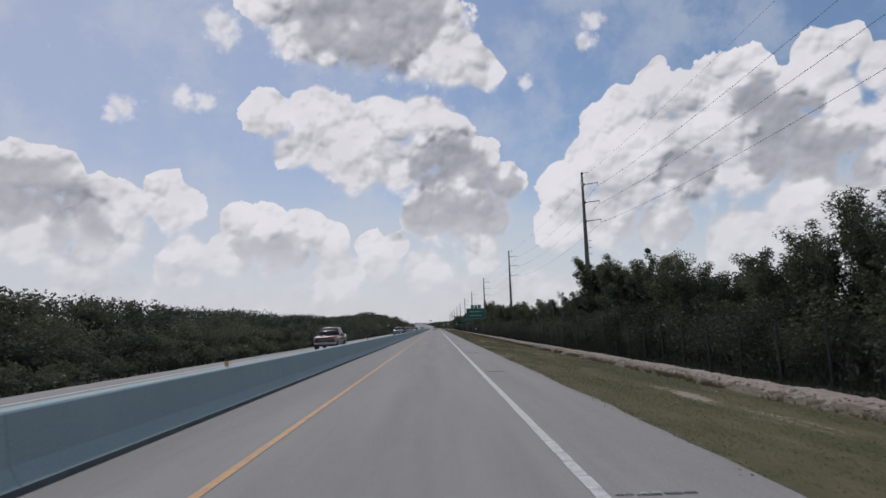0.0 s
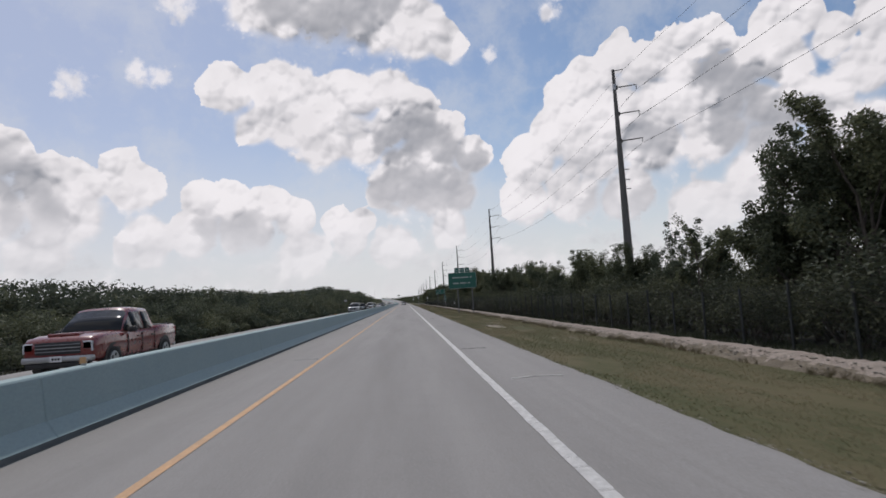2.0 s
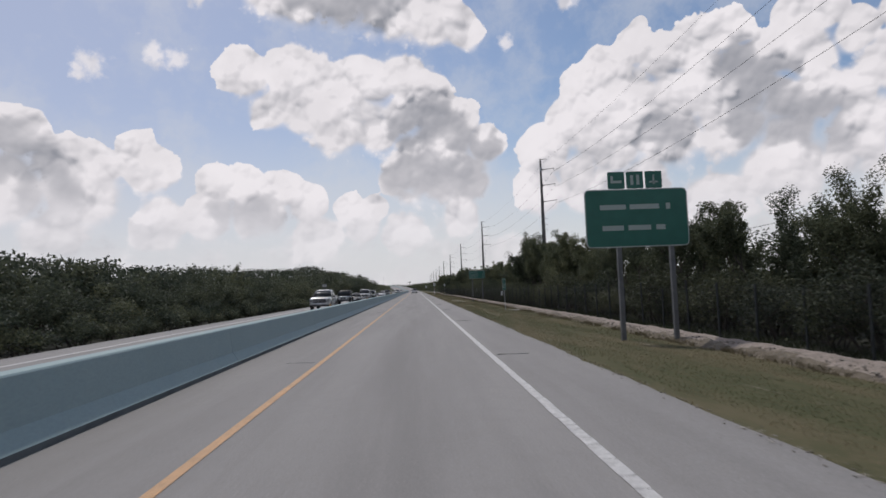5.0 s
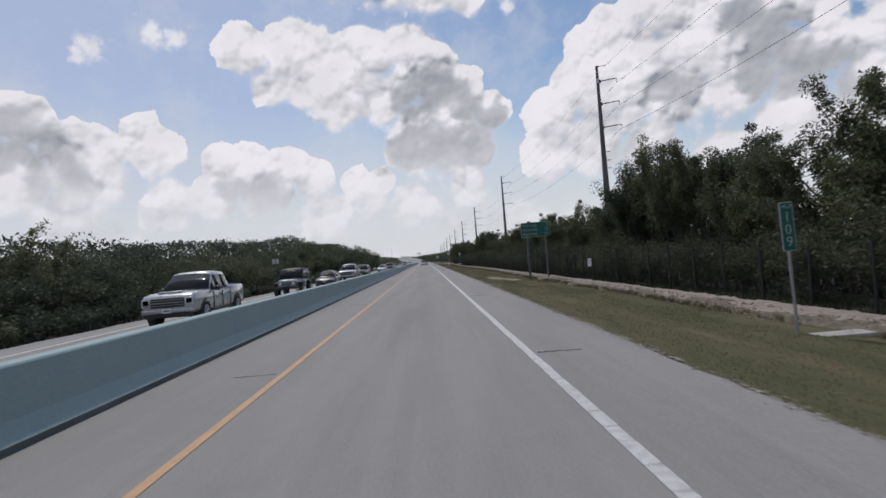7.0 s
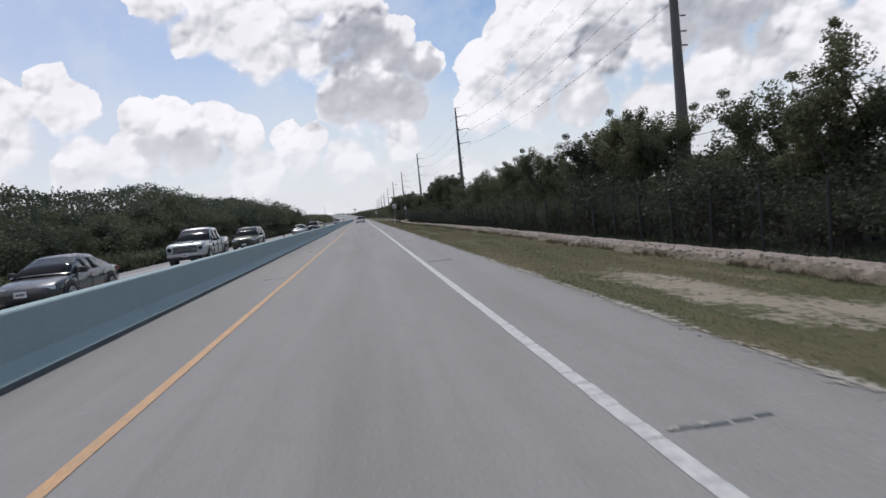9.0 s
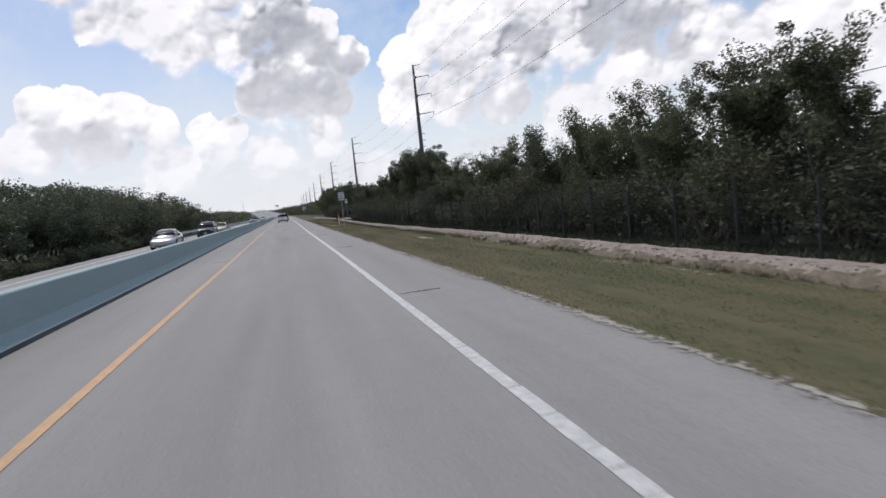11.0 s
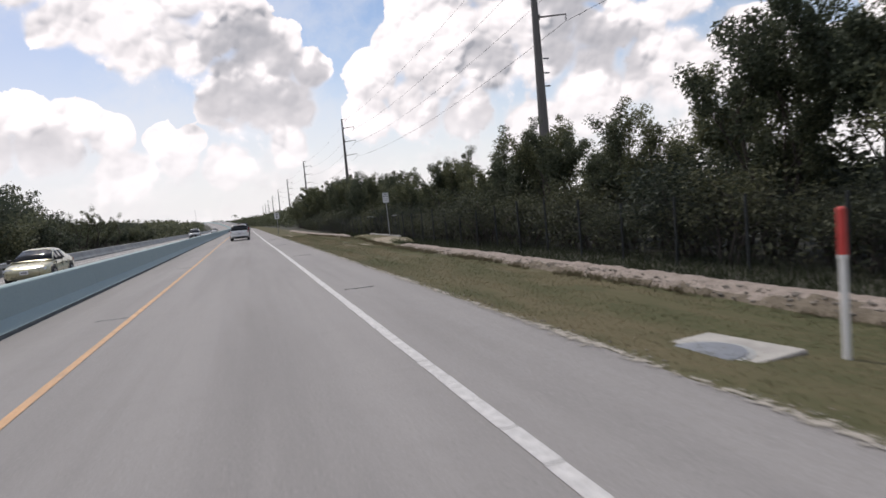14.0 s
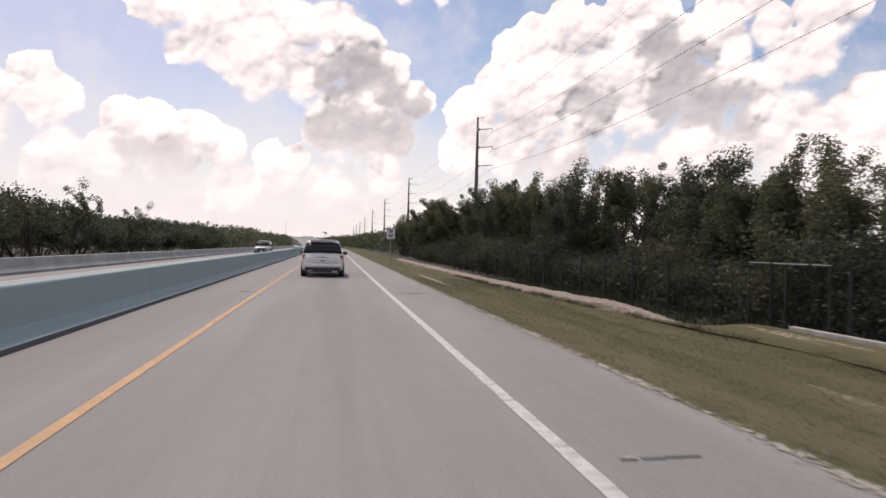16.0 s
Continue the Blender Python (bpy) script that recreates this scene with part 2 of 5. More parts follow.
def road_material(name, base, mid, lanes):
    """Worn concrete-grey paving: mottled, with a darker oiled strip along the middle of each lane and paler wheel tracks."""
    m = bpy.data.materials.new(name)
    m.use_nodes = True
    k = Nodes(m.node_tree)
    s = k.n["Principled BSDF"]
    v = k.n.new("ShaderNodeTexCoord").outputs["Object"]
    stretched = k.vec("MULTIPLY", v, (1.0, 0.07, 1.0))
    big = k.noise(stretched, 0.9, 5, 0.6)
    mottled = k.noise(v, 2.2, 5, 0.6)
    grain = k.noise(v, 90, 3, 0.7)
    stones = k.noise(v, 34, 4, 0.75)
    streak = k.noise(k.vec("MULTIPLY", v, (2.6, 0.05, 1.0)), 1.0, 4, 0.6)
    col = k.mix(k.ramp(big, 0.3, 0.7), base, tuple(c * 0.82 for c in base))
    col = k.mix(k.math("MULTIPLY", k.ramp(mottled, 0.45, 0.75), 0.22), col, tuple(c * 0.7 for c in base))
    xs = k.split(v)[0]
    for lane in lanes:
        d = k.math("ABSOLUTE", k.math("SUBTRACT", xs, lane))
        oil = k.math("MULTIPLY", k.ramp(d, 0.15, 0.75, 1.0, 0.0), k.ramp(big, 0.25, 0.75, 0.15, 0.55))
        col = k.mix(oil, col, mid)
    col = k.mix(k.math("MULTIPLY", k.ramp(grain, 0.3, 0.8), 0.35), col, tuple(c * 0.5 for c in base))
    col = k.mix(k.math("MULTIPLY", k.ramp(streak, 0.5, 0.72), 0.3), col, tuple(c * 0.68 for c in base))
    col = k.mix(k.math("MULTIPLY", k.ramp(stones, 0.52, 0.7), 0.5), col, tuple(c * 0.5 for c in base))
    col = k.mix(k.math("MULTIPLY", k.ramp(stones, 0.46, 0.32), 0.35), col, tuple(c * 1.5 for c in base))
    k.put(s.inputs["Base Color"], col)
    s.inputs["Roughness"].default_value = 0.82
    s.inputs["Specular IOR Level"].default_value = 0.35
    q = k.n.new("ShaderNodeBump")
    q.inputs["Strength"].default_value, q.inputs["Distance"].default_value = 0.35, 0.01
    k.l.new(grain, q.inputs["Height"])
    k.l.new(q.outputs[0], s.inputs["Normal"])
    return m


# bare sandy patches in the verge: x, y and half sizes
SCARS = [(5.3, 74.8, 0.6, 2.6), (5.5, 176.4, 0.75, 4.2), (6.2, 173.6, 0.7, 2.6), (9.2, 309.0, 1.2, 3.6), (8.3, 306.6, 0.8, 2.0), (7.0, 304.6, 0.3, 2.4), (4.65, 338.5, 0.2, 4.6), (6.6, 236.0, 0.3, 1.6), (6.3, 20.0, 0.3, 2.5)]


def verge_material():
    """Dry grass over sandy limestone soil: green and straw patches, bare pale scars stretched along the road."""
    m = bpy.data.materials.new("verge_soil")
    m.use_nodes = True
    k = Nodes(m.node_tree)
    s = k.n["Principled BSDF"]
    v = k.n.new("ShaderNodeTexCoord").outputs["Object"]
    along = k.vec("MULTIPLY", v, (1.0, 0.14, 1.0))
    a, b, c = k.noise(along, 0.8, 5, 0.6), k.noise(v, 6, 5, 0.65), k.noise(v, 60, 3, 0.7)
    patch = k.noise(k.vec("MULTIPLY", v, (1.0, 0.4, 1.0)), 1.6, 4, 0.6)
    col = k.mix(k.ramp(a, 0.35, 0.65), (0.078, 0.082, 0.042), (0.125, 0.108, 0.064))
    col = k.mix(k.math("MULTIPLY", k.ramp(patch, 0.42, 0.68), 0.6), col, (0.062, 0.068, 0.034))
    col = k.mix(k.math("MULTIPLY", k.ramp(b, 0.45, 0.72), 0.45), col, (0.15, 0.122, 0.075))
    scar = k.math("MULTIPLY", k.ramp(k.noise(along, 1.1, 4, 0.6), 0.60, 0.68), k.ramp(b, 0.4, 0.6, 0.0, 1.0))
    xs = k.split(v)[0]
    scar = k.math("MULTIPLY", scar, k.ramp(xs, 4.4, 6.2))
    for cx, cy, rx, ry in SCARS:
        d = k.vec("LENGTH", k.vec("MULTIPLY", k.vec("SUBTRACT", v, (cx, cy, 0.0)), (1 / rx, 1 / ry, 0.0)))
        bare = k.ramp(k.math("MULTIPLY_ADD", k.math("ADD", b, patch), 2.6, k.math("SUBTRACT", -1.7, d)), -0.2, 0.5, 0.0, 0.85)
        scar = k.math("MAXIMUM", scar, bare)
    gravel = k.mix(k.ramp(c, 0.35, 0.65), (0.40, 0.35, 0.285), (0.23, 0.195, 0.15))
    col = k.mix(scar, col, gravel)
    col = k.mix(k.math("MULTIPLY", k.ramp(c, 0.45, 0.75), 0.3), col, (0.05, 0.052, 0.026))
    k.put(s.inputs["Base Color"], col)
    s.inputs["Roughness"].default_value = 0.95
    s.inputs["Specular IOR Level"].default_value = 0.1
    q = k.n.new("ShaderNodeBump")
    q.inputs["Strength"].default_value, q.inputs["Distance"].default_value = 0.25, 0.015
    k.l.new(b, q.inputs["Height"])
    k.l.new(q.outputs[0], s.inputs["Normal"])
    return m


def crumb_material():
    """Pale dust and crumbled gravel in ragged patches, thinning out over the paving."""
    m = bpy.data.materials.new("crumbled_gravel")
    m.use_nodes = True
    k = Nodes(m.node_tree)
    s = k.n["Principled BSDF"]
    v = k.n.new("ShaderNodeTexCoord").outputs["Object"]
    p = k.split(v)
    grain, clod = k.noise(v, 70, 4, 0.7), k.noise(v, 8.0, 8, 0.75)
    col = k.mix(k.ramp(grain, 0.35, 0.65), (0.40, 0.375, 0.33), (0.25, 0.23, 0.195))
    k.put(s.inputs["Base Color"], col)
    s.inputs["Roughness"].default_value = 0.95
    s.inputs["Specular IOR Level"].default_value = 0.1
    wide = k.math("MULTIPLY", k.ramp(p[1], 100.0, 180.0, 0.55, 1.0), k.ramp(k.noise(k.vec("MULTIPLY", v, (0.0, 1.0, 0.0)), 0.5, 3, 0.6), 0.3, 0.7, 0.6, 1.1))
    rim = k.math("SUBTRACT", 3.66, k.math("ADD", k.ramp(p[1], 225.0, 270.0, 0.0, 0.15), k.ramp(p[1], 290.0, 340.0, 0.0, 0.12)))
    near = k.math("MULTIPLY", k.ramp(k.math("ABSOLUTE", k.math("SUBTRACT", p[0], rim)), 0.0, 0.3, 1.0, 0.0, False), wide)
    fac = k.ramp(k.math("MULTIPLY_ADD", near, 0.5, k.math("MULTIPLY_ADD", clod, 1.6, -1.13)), -0.05, 0.14)
    t, x = k.n.new("ShaderNodeBsdfTransparent"), k.n.new("ShaderNodeMixShader")
    k.l.new(fac, x.inputs[0])
    k.l.new(t.outputs[0], x.inputs[1])
    k.l.new(s.outputs[0], x.inputs[2])
    k.l.new(x.outputs[0], k.n["Material Output"].inputs[0])
    return m


def mesh_fabric(name, col, wire):
    """Woven wire: open between diagonal strands."""
    m = bpy.data.materials.new(name)
    m.use_nodes = True
    k = Nodes(m.node_tree)
    s = k.n["Principled BSDF"]
    s.inputs["Base Color"].default_value = (*col, 1)
    s.inputs["Roughness"].default_value = 0.5
    p = k.split(k.n.new("ShaderNodeTexCoord").outputs["Object"])
    u, w = k.math("ADD", p[1], p[2]), k.math("SUBTRACT", p[1], p[2])
    f = None
    for q in (u, w):
        d = k.math("ABSOLUTE", k.math("SUBTRACT", k.math("FRACT", k.math("DIVIDE", q, 0.075)), 0.5))
        on = k.math("LESS_THAN", d, wire)
        f = on if f is None else k.math("MAXIMUM", f, on)
    t, x = k.n.new("ShaderNodeBsdfTransparent"), k.n.new("ShaderNodeMixShader")
    k.l.new(f, x.inputs[0])
    k.l.new(t.outputs[0], x.inputs[1])
    k.l.new(s.outputs[0], x.inputs[2])
    k.l.new(x.outputs[0], k.n["Material Output"].inputs[0])
    return m


def plain(name, base, rough, metal=0.0, coat=0.0, spec=0.5):
    m = bpy.data.materials.new(name)
    m.use_nodes = True
    k = Nodes(m.node_tree)
    s = k.n["Principled BSDF"]
    v = k.n.new("ShaderNodeTexCoord").outputs["Object"]
    a = k.noise(v, 5, 4, 0.6)
    k.put(s.inputs["Base Color"], k.mix(k.math("MULTIPLY", a, 0.3), base, tuple(c * 0.7 for c in base)))
    k.put(s.inputs["Roughness"], k.ramp(a, 0.3, 0.7, rough, min(1.0, rough + 0.1)))
    s.inputs["Metallic"].default_value, s.inputs["Coat Weight"].default_value = metal, coat
    s.inputs["Specular IOR Level"].default_value = spec
    return m


def glow(name, col, power):
    m = bpy.data.materials.new(name)
    m.use_nodes = True
    s = m.node_tree.nodes["Principled BSDF"]
    s.inputs["Base Color"].default_value = (*col, 1)
    s.inputs["Emission Color"].default_value, s.inputs["Emission Strength"].default_value = (*col, 1), power
    return m


M = dict(
    road=road_material("paving", (0.285, 0.273, 0.262), (0.185, 0.176, 0.168), (-0.36, -9.25)),
    white_line=material("road_paint_white", (0.66, 0.65, 0.63), 0.6, vary=0.4, scale=9, fine=60, bump=0.5),
    yellow_line=material("road_paint_yellow", (0.56, 0.30, 0.115), 0.6, vary=0.55, scale=2.5, fine=30, bump=0.3, second=(0.40, 0.26, 0.15)),
    barrier=material("teal_painted_concrete", (0.245, 0.335, 0.345), 0.75, vary=0.25, scale=0.7, fine=25, second=(0.30, 0.385, 0.39), bump=0.2),
    wall=material("weathered_concrete", (0.40, 0.41, 0.40), 0.85, vary=0.3, scale=0.6, fine=20, bump=0.25),
    verge=verge_material(),
    # soil colour held near black to carry the shade under the trees
    soil=material("shade_darkened_soil", (0.035, 0.032, 0.022), 0.95, vary=0.4, scale=0.8, fine=14, bump=0.6, second=(0.03, 0.036, 0.018)),
    limestone=material("crushed_limestone", (0.36, 0.305, 0.26), 0.95, vary=0.9, scale=5, fine=48, bump=1.0, second=(0.25, 0.205, 0.17), spread=0.22),
    crumb=crumb_material(),
    scarp=material("brown_scarp_soil", (0.105, 0.085, 0.058), 0.95, vary=0.5, scale=3, fine=26, bump=1.0, second=(0.2, 0.168, 0.125), spread=0.22),
    # weeds darkened in colour so that they look unlit by the sun
    weed=leaf_material("shaded_weed_leaf", (0.024, 0.032, 0.017), (0.05, 0.058, 0.03), True),
    straw=leaf_material("dry_straw", (0.17, 0.14, 0.085), (0.09, 0.085, 0.05), True),
    pale_steel=material("galvanised_post", (0.36, 0.37, 0.38), 0.55, 0.4, vary=0.25, scale=4, fine=50, bump=0.05),
    post_steel=material("weathered_post_steel", (0.15, 0.155, 0.16), 0.6, 0.5, vary=0.25, scale=4, fine=50, bump=0.05),
    stone=material("limestone_chunk", (0.36, 0.32, 0.27), 0.9, vary=0.4, scale=8, fine=60, bump=0.6, each=0.35),
    # dark grey for the barrier foot's painted shadow and for the sealed joints
    dark_strip=material("shade_and_joint_grey", (0.13, 0.15, 0.155), 0.9, vary=0.4, scale=1.5, fine=20, bump=0.1),
    slab=material("pale_slab_concrete", (0.47, 0.45, 0.41), 0.85, vary=0.4, scale=3, fine=30),
    pole=material("spun_concrete_pole", (0.13, 0.125, 0.12), 0.85, vary=0.25, scale=0.5, fine=25, bump=0.15),
    steel=material("galvanised_steel", (0.45, 0.46, 0.47), 0.45, 0.8, vary=0.2, scale=6, fine=60, bump=0.05),
    dark_steel=material("dark_coated_steel", (0.035, 0.04, 0.04), 0.5, 0.3, vary=0.2, scale=6, fine=60, bump=0.05),
    insulator=plain("grey_polymer", (0.22, 0.23, 0.25), 0.4),
    wire=plain("aluminium_cable", (0.09, 0.09, 0.095), 0.6, 0.4),
    green=material("green_sign_sheeting", (0.008, 0.11, 0.082), 0.45, vary=0.2, scale=2, fine=50, bump=0.03),
    white_sheet=material("white_sign_sheeting", (0.74, 0.75, 0.76), 0.45, vary=0.15, scale=3, fine=50, bump=0.03),
    letter=plain("reflective_letter", (0.30, 0.36, 0.34), 0.5),
    black=plain("black_print", (0.02, 0.02, 0.022), 0.5),
    sign_back=plain("bare_aluminium", (0.5, 0.51, 0.52), 0.4, 0.7),
    red_plastic=plain("red_plastic", (0.55, 0.06, 0.05), 0.5),
    white_plastic=plain("white_plastic", (0.78, 0.77, 0.74), 0.5),
    bark=material("grey_brown_bark", (0.075, 0.062, 0.05), 0.9, vary=0.4, scale=4, fine=30, bump=0.7),
    leaf=leaf_material("broad_leaf", (0.062, 0.077, 0.052), (0.145, 0.158, 0.098)),
    mangrove=leaf_material("mangrove_leaf", (0.066, 0.08, 0.06), (0.14, 0.154, 0.102)),
    # darker than the tree leaves: the low thicket's shade is in this colour
    brush=leaf_material("shaded_brush_leaf", (0.042, 0.052, 0.038), (0.095, 0.103, 0.066)),
    blade=grass_material(),
    fabric=mesh_fabric("chain_link", (0.012, 0.015, 0.015), 0.028),
    tyre=plain("tyre_rubber", (0.018, 0.018, 0.019), 0.8),
    rim=plain("alloy_rim", (0.42, 0.43, 0.44), 0.3, 0.9),
    glass=plain("tinted_glass", (0.012, 0.015, 0.017), 0.06, spec=0.3),
    trim=plain("black_trim", (0.02, 0.02, 0.021), 0.5),
    tail=plain("red_lens", (0.32, 0.015, 0.012), 0.2),
    lamp=plain("clear_lens", (0.65, 0.67, 0.70), 0.12),
    lit=glow("lit_headlamp", (1.0, 0.97, 0.9), 6.0),
)
for n, c in dict(white=(0.74, 0.74, 0.73), red=(0.16, 0.016, 0.014), charcoal=(0.03, 0.035, 0.038), silver=(0.42, 0.43, 0.44), grey=(0.30, 0.32, 0.33), black=(0.014, 0.016, 0.018), olive=(0.075, 0.085, 0.06), gold=(0.42, 0.40, 0.26)).items():
    M["paint_" + n] = plain("car_paint_" + n, c, 0.25, 0.0 if n in ("white", "red", "black") else 0.4, 0.8)


# ================= mesh helpers =================
def mesh_of(name, verts, faces, mat, smooth=False):
    me = bpy.data.meshes.new(name)
    me.from_pydata(verts, [], faces)
    for one in (mat if isinstance(mat, (list, tuple)) else [mat]):
        me.materials.append(one)
    if smooth:
        me.polygons.foreach_set("use_smooth", [True] * len(me.polygons))
    me.update()
    return me


def part(name, bm, mat, parent=None, label="", smooth=False):
    """Links a bmesh, or a mesh, as one object under a thing."""
    if isinstance(bm, bmesh.types.BMesh):
        me = bpy.data.meshes.new(name)
        bmesh.ops.recalc_face_normals(bm, faces=bm.faces)
        bm.to_mesh(me)
        bm.free()
        me.materials.append(mat)
        if smooth:
            me.polygons.foreach_set("use_smooth", [True] * len(me.polygons))
    else:
        me = bm
    ob = new(name, me)
    ob.parent = parent
    return tagged(ob, label)


def thing(name, label, category, group="", m=None):
    ob = new(name)
    ob.empty_display_size = 0.2
    if m is not None:
        ob.matrix_basis = m
    return tagged(ob, label, category, group)


def block(x0, x1, y0, y1, z0, z1, bevel=0.0, bm=None):
    bm = bm or bmesh.new()
    m = Matrix.LocRotScale(((x0 + x1) / 2, (y0 + y1) / 2, (z0 + z1) / 2), None, (x1 - x0, y1 - y0, z1 - z0))
    made = bmesh.ops.create_cube(bm, size=1, matrix=m)
    if bevel:
        edges = {e for q in made["verts"] for e in q.link_edges}
        bmesh.ops.bevel(bm, geom=list(edges), offset=bevel, segments=2, affect="EDGES", profile=0.6)
    return bm


def rod(a, b, r0, r1=None, sides=8, bm=None):
    bm = bm or bmesh.new()
    a, b = Vector(a), Vector(b)
    turn = (b - a).to_track_quat("Z", "Y").to_matrix().to_4x4()
    bmesh.ops.create_cone(bm, cap_ends=True, segments=sides, radius1=r0, radius2=r0 if r1 is None else r1, depth=(b - a).length, matrix=Matrix.Translation((a + b) / 2) @ turn)
    return bm


def extrude_profile(points, y0, y1, bm=None):
    """A closed profile in x and z, drawn out along y."""
    bm = bm or bmesh.new()
    a = [bm.verts.new((x, y0, z)) for x, z in points]
    b = [bm.verts.new((x, y1, z)) for x, z in points]
    n = len(points)
    for i in range(n):
        bm.faces.new((a[i], a[(i + 1) % n], b[(i + 1) % n], b[i]))
    bm.faces.new(a)
    bm.faces.new(b[::-1])
    return bm


def lettering(text, size, mat, parent, x, z, y, align="CENTER", name="lettering"):
    cu = bpy.data.curves.new(name, "FONT")
    cu.body, cu.size, cu.align_x, cu.align_y, cu.extrude = text, size, align, "CENTER", 0.002
    cu.offset = 0.03 * size if mat is M["black"] else 0.0
    tmp = bpy.data.objects.new(name, cu)
    me = bpy.data.meshes.new_from_object(tmp)
    bpy.data.objects.remove(tmp)
    me.materials.append(mat)
    ob = part(name, me, mat, parent)
    ob.matrix_basis = pose(x, y, z, 90, 0, 0)
    return ob


# ================= the line of the road =================
def ease(t):
    t = min(1.0, max(0.0, t))
    return t * t * (3 - 2 * t)


def bend(y):
    """The road drifts a little to one side, then curves away towards the bridge."""
    return -max(0.0, y - 470) ** 2 / 6500 - 0.15 * ease((y - 225) / 45) - 0.12 * ease((y - 290) / 50)


def rise(y):
    t = min(1.0, max(0.0, (y - 560) / 420))
    return 7.2 * t * t * (3 - 2 * t)


STEPS = [-60 + 10 * i for i in range(60)] + [550 + 30 * i for i in range(19)]


def ribbon(name, xz, steps, mat, smooth=False, wobble=None):
    """A strip that follows the road; xz: its cross-section from one side to the other, open."""
    verts, faces, n = [], [], len(xz)
    for y in steps:
        for j, (x, z) in enumerate(xz):
            dx, dz = wobble(x, y, j) if wobble else (0, 0)
            verts.append((x + bend(y) + dx, y, z + rise(y) + dz))
    for i in range(len(steps) - 1):
        for j in range(n - 1):
            a = i * n + j
            faces.append((a, a + 1, a + n + 1, a + n))
    return mesh_of(name, verts, faces, mat, smooth)


# ground: one sheet to the horizon, dipping from the verge to the wet woods
def ground_z(x):
    xs = (-3000, -60, -22, -16.5, -13.6, -13.0, 3.0, 3.2, 3.66, 5.0, 7.4, 9.6, 12.5, 16, 60, 3000)
    zs = (-1.0, -1.0, -0.9, -0.5, -0.12, -0.3, -0.3, -0.035, -0.035, -0.11, -0.25, -0.42, -0.55, -0.7, -1.0, -1.0)
    return float(np.interp(x, xs, zs))


gx = [-3000, -600, -120, -60, -35, -22, -18, -16.5, -15, -13.6, -13.0, 3.0, 3.2, 3.66] + [4.0 + 0.4 * i for i in range(15)] + [11, 12.5, 16, 22, 35, 60, 120, 600, 3000]
gy = [-400, -100] + [-30 + 1.0 * i for i in range(450)] + [430, 480, 560, 700, 900, 1200, 1800, 3000, 4700]
verts, faces, slots = [], [], []
for y in gy:
    for x in gx:
        k = 1.0 if 3.7 < x < 20 else 0.0
        verts.append((x, y, ground_z(x) + k * (0.045 * noise.noise((x * 0.5, y * 0.18, 0)) + 0.02 * noise.noise((x * 1.1, y * 0.45, 4)))))
GZ = np.array([q[2] for q in verts]).reshape(len(gy), len(gx))


def soil_z(x, y):
    """Height of the ground sheet, for arrays of places."""
    i = np.clip(np.searchsorted(gx, x) - 1, 0, len(gx) - 2)
    j = np.clip(np.searchsorted(gy, y) - 1, 0, len(gy) - 2)
    X, Y = np.array(gx), np.array(gy)
    u, v = (x - X[i]) / (X[i + 1] - X[i]), (y - Y[j]) / (Y[j + 1] - Y[j])
    return (GZ[j, i] * (1 - u) + GZ[j, i + 1] * u) * (1 - v) + (GZ[j + 1, i] * (1 - u) + GZ[j + 1, i + 1] * u) * v


n = len(gx)
for i in range(len(gy) - 1):
    for j in range(n - 1):
        faces.append((i * n + j, i * n + j + 1, (i + 1) * n + j + 1, (i + 1) * n + j))
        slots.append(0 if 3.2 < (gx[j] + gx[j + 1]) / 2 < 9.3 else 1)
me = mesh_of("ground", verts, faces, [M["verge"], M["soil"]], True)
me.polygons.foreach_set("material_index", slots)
tagged(new("ground", me), "dry patchy grass verge falling to woodland soil coloured dark for shade", "ground", kind="structure")

# paving of both carriageways, with a ragged outer edge
edge = [-60 + 0.5 * i for i in range(1020)] + [450 + 30 * i for i in range(23)]


def ragged(x, y, j):
    if j == 0:
        return (0.12 * noise.noise((0, y * 0.35, 7)) + 0.06 * noise.noise((0, y * 1.7, 2)), 0)
    if j >= 4:
        return (0.08 * noise.noise((3, y * 0.25, 1)) + 0.06 * noise.noise((5, y * 1.9, 9)), 0)
    return (0, 0)


me = ribbon("road", [(-13.1, -0.02), (-11.3, 0.0), (-4.8, 0.0), (1.7, 0.0), (3.64, -0.012), (3.74, -0.2)], edge, M["road"], wobble=ragged)
tagged(new("road", me), "light grey worn highway paving, two lanes", "road", kind="structure")

# crumbly pale fringe where the paving breaks off into the verge
fringe = ribbon("gravel_edge", [(3.3, 0.0015), (3.56, 0.0015), (3.72, -0.006), (3.9, -0.03)], [-20 + 0.4 * i for i in range(960)], M["crumb"],
                wobble=lambda x, y, j: ((0.08 * noise.noise((3, y * 0.25, 1)) + 0.06 * noise.noise((5, y * 1.9, 9))) if j else 0.0, 0.0))
tagged(new("gravel_edge", fringe), "crumbling pale gravel along the paving's edge", "gravel edge", kind="structure")


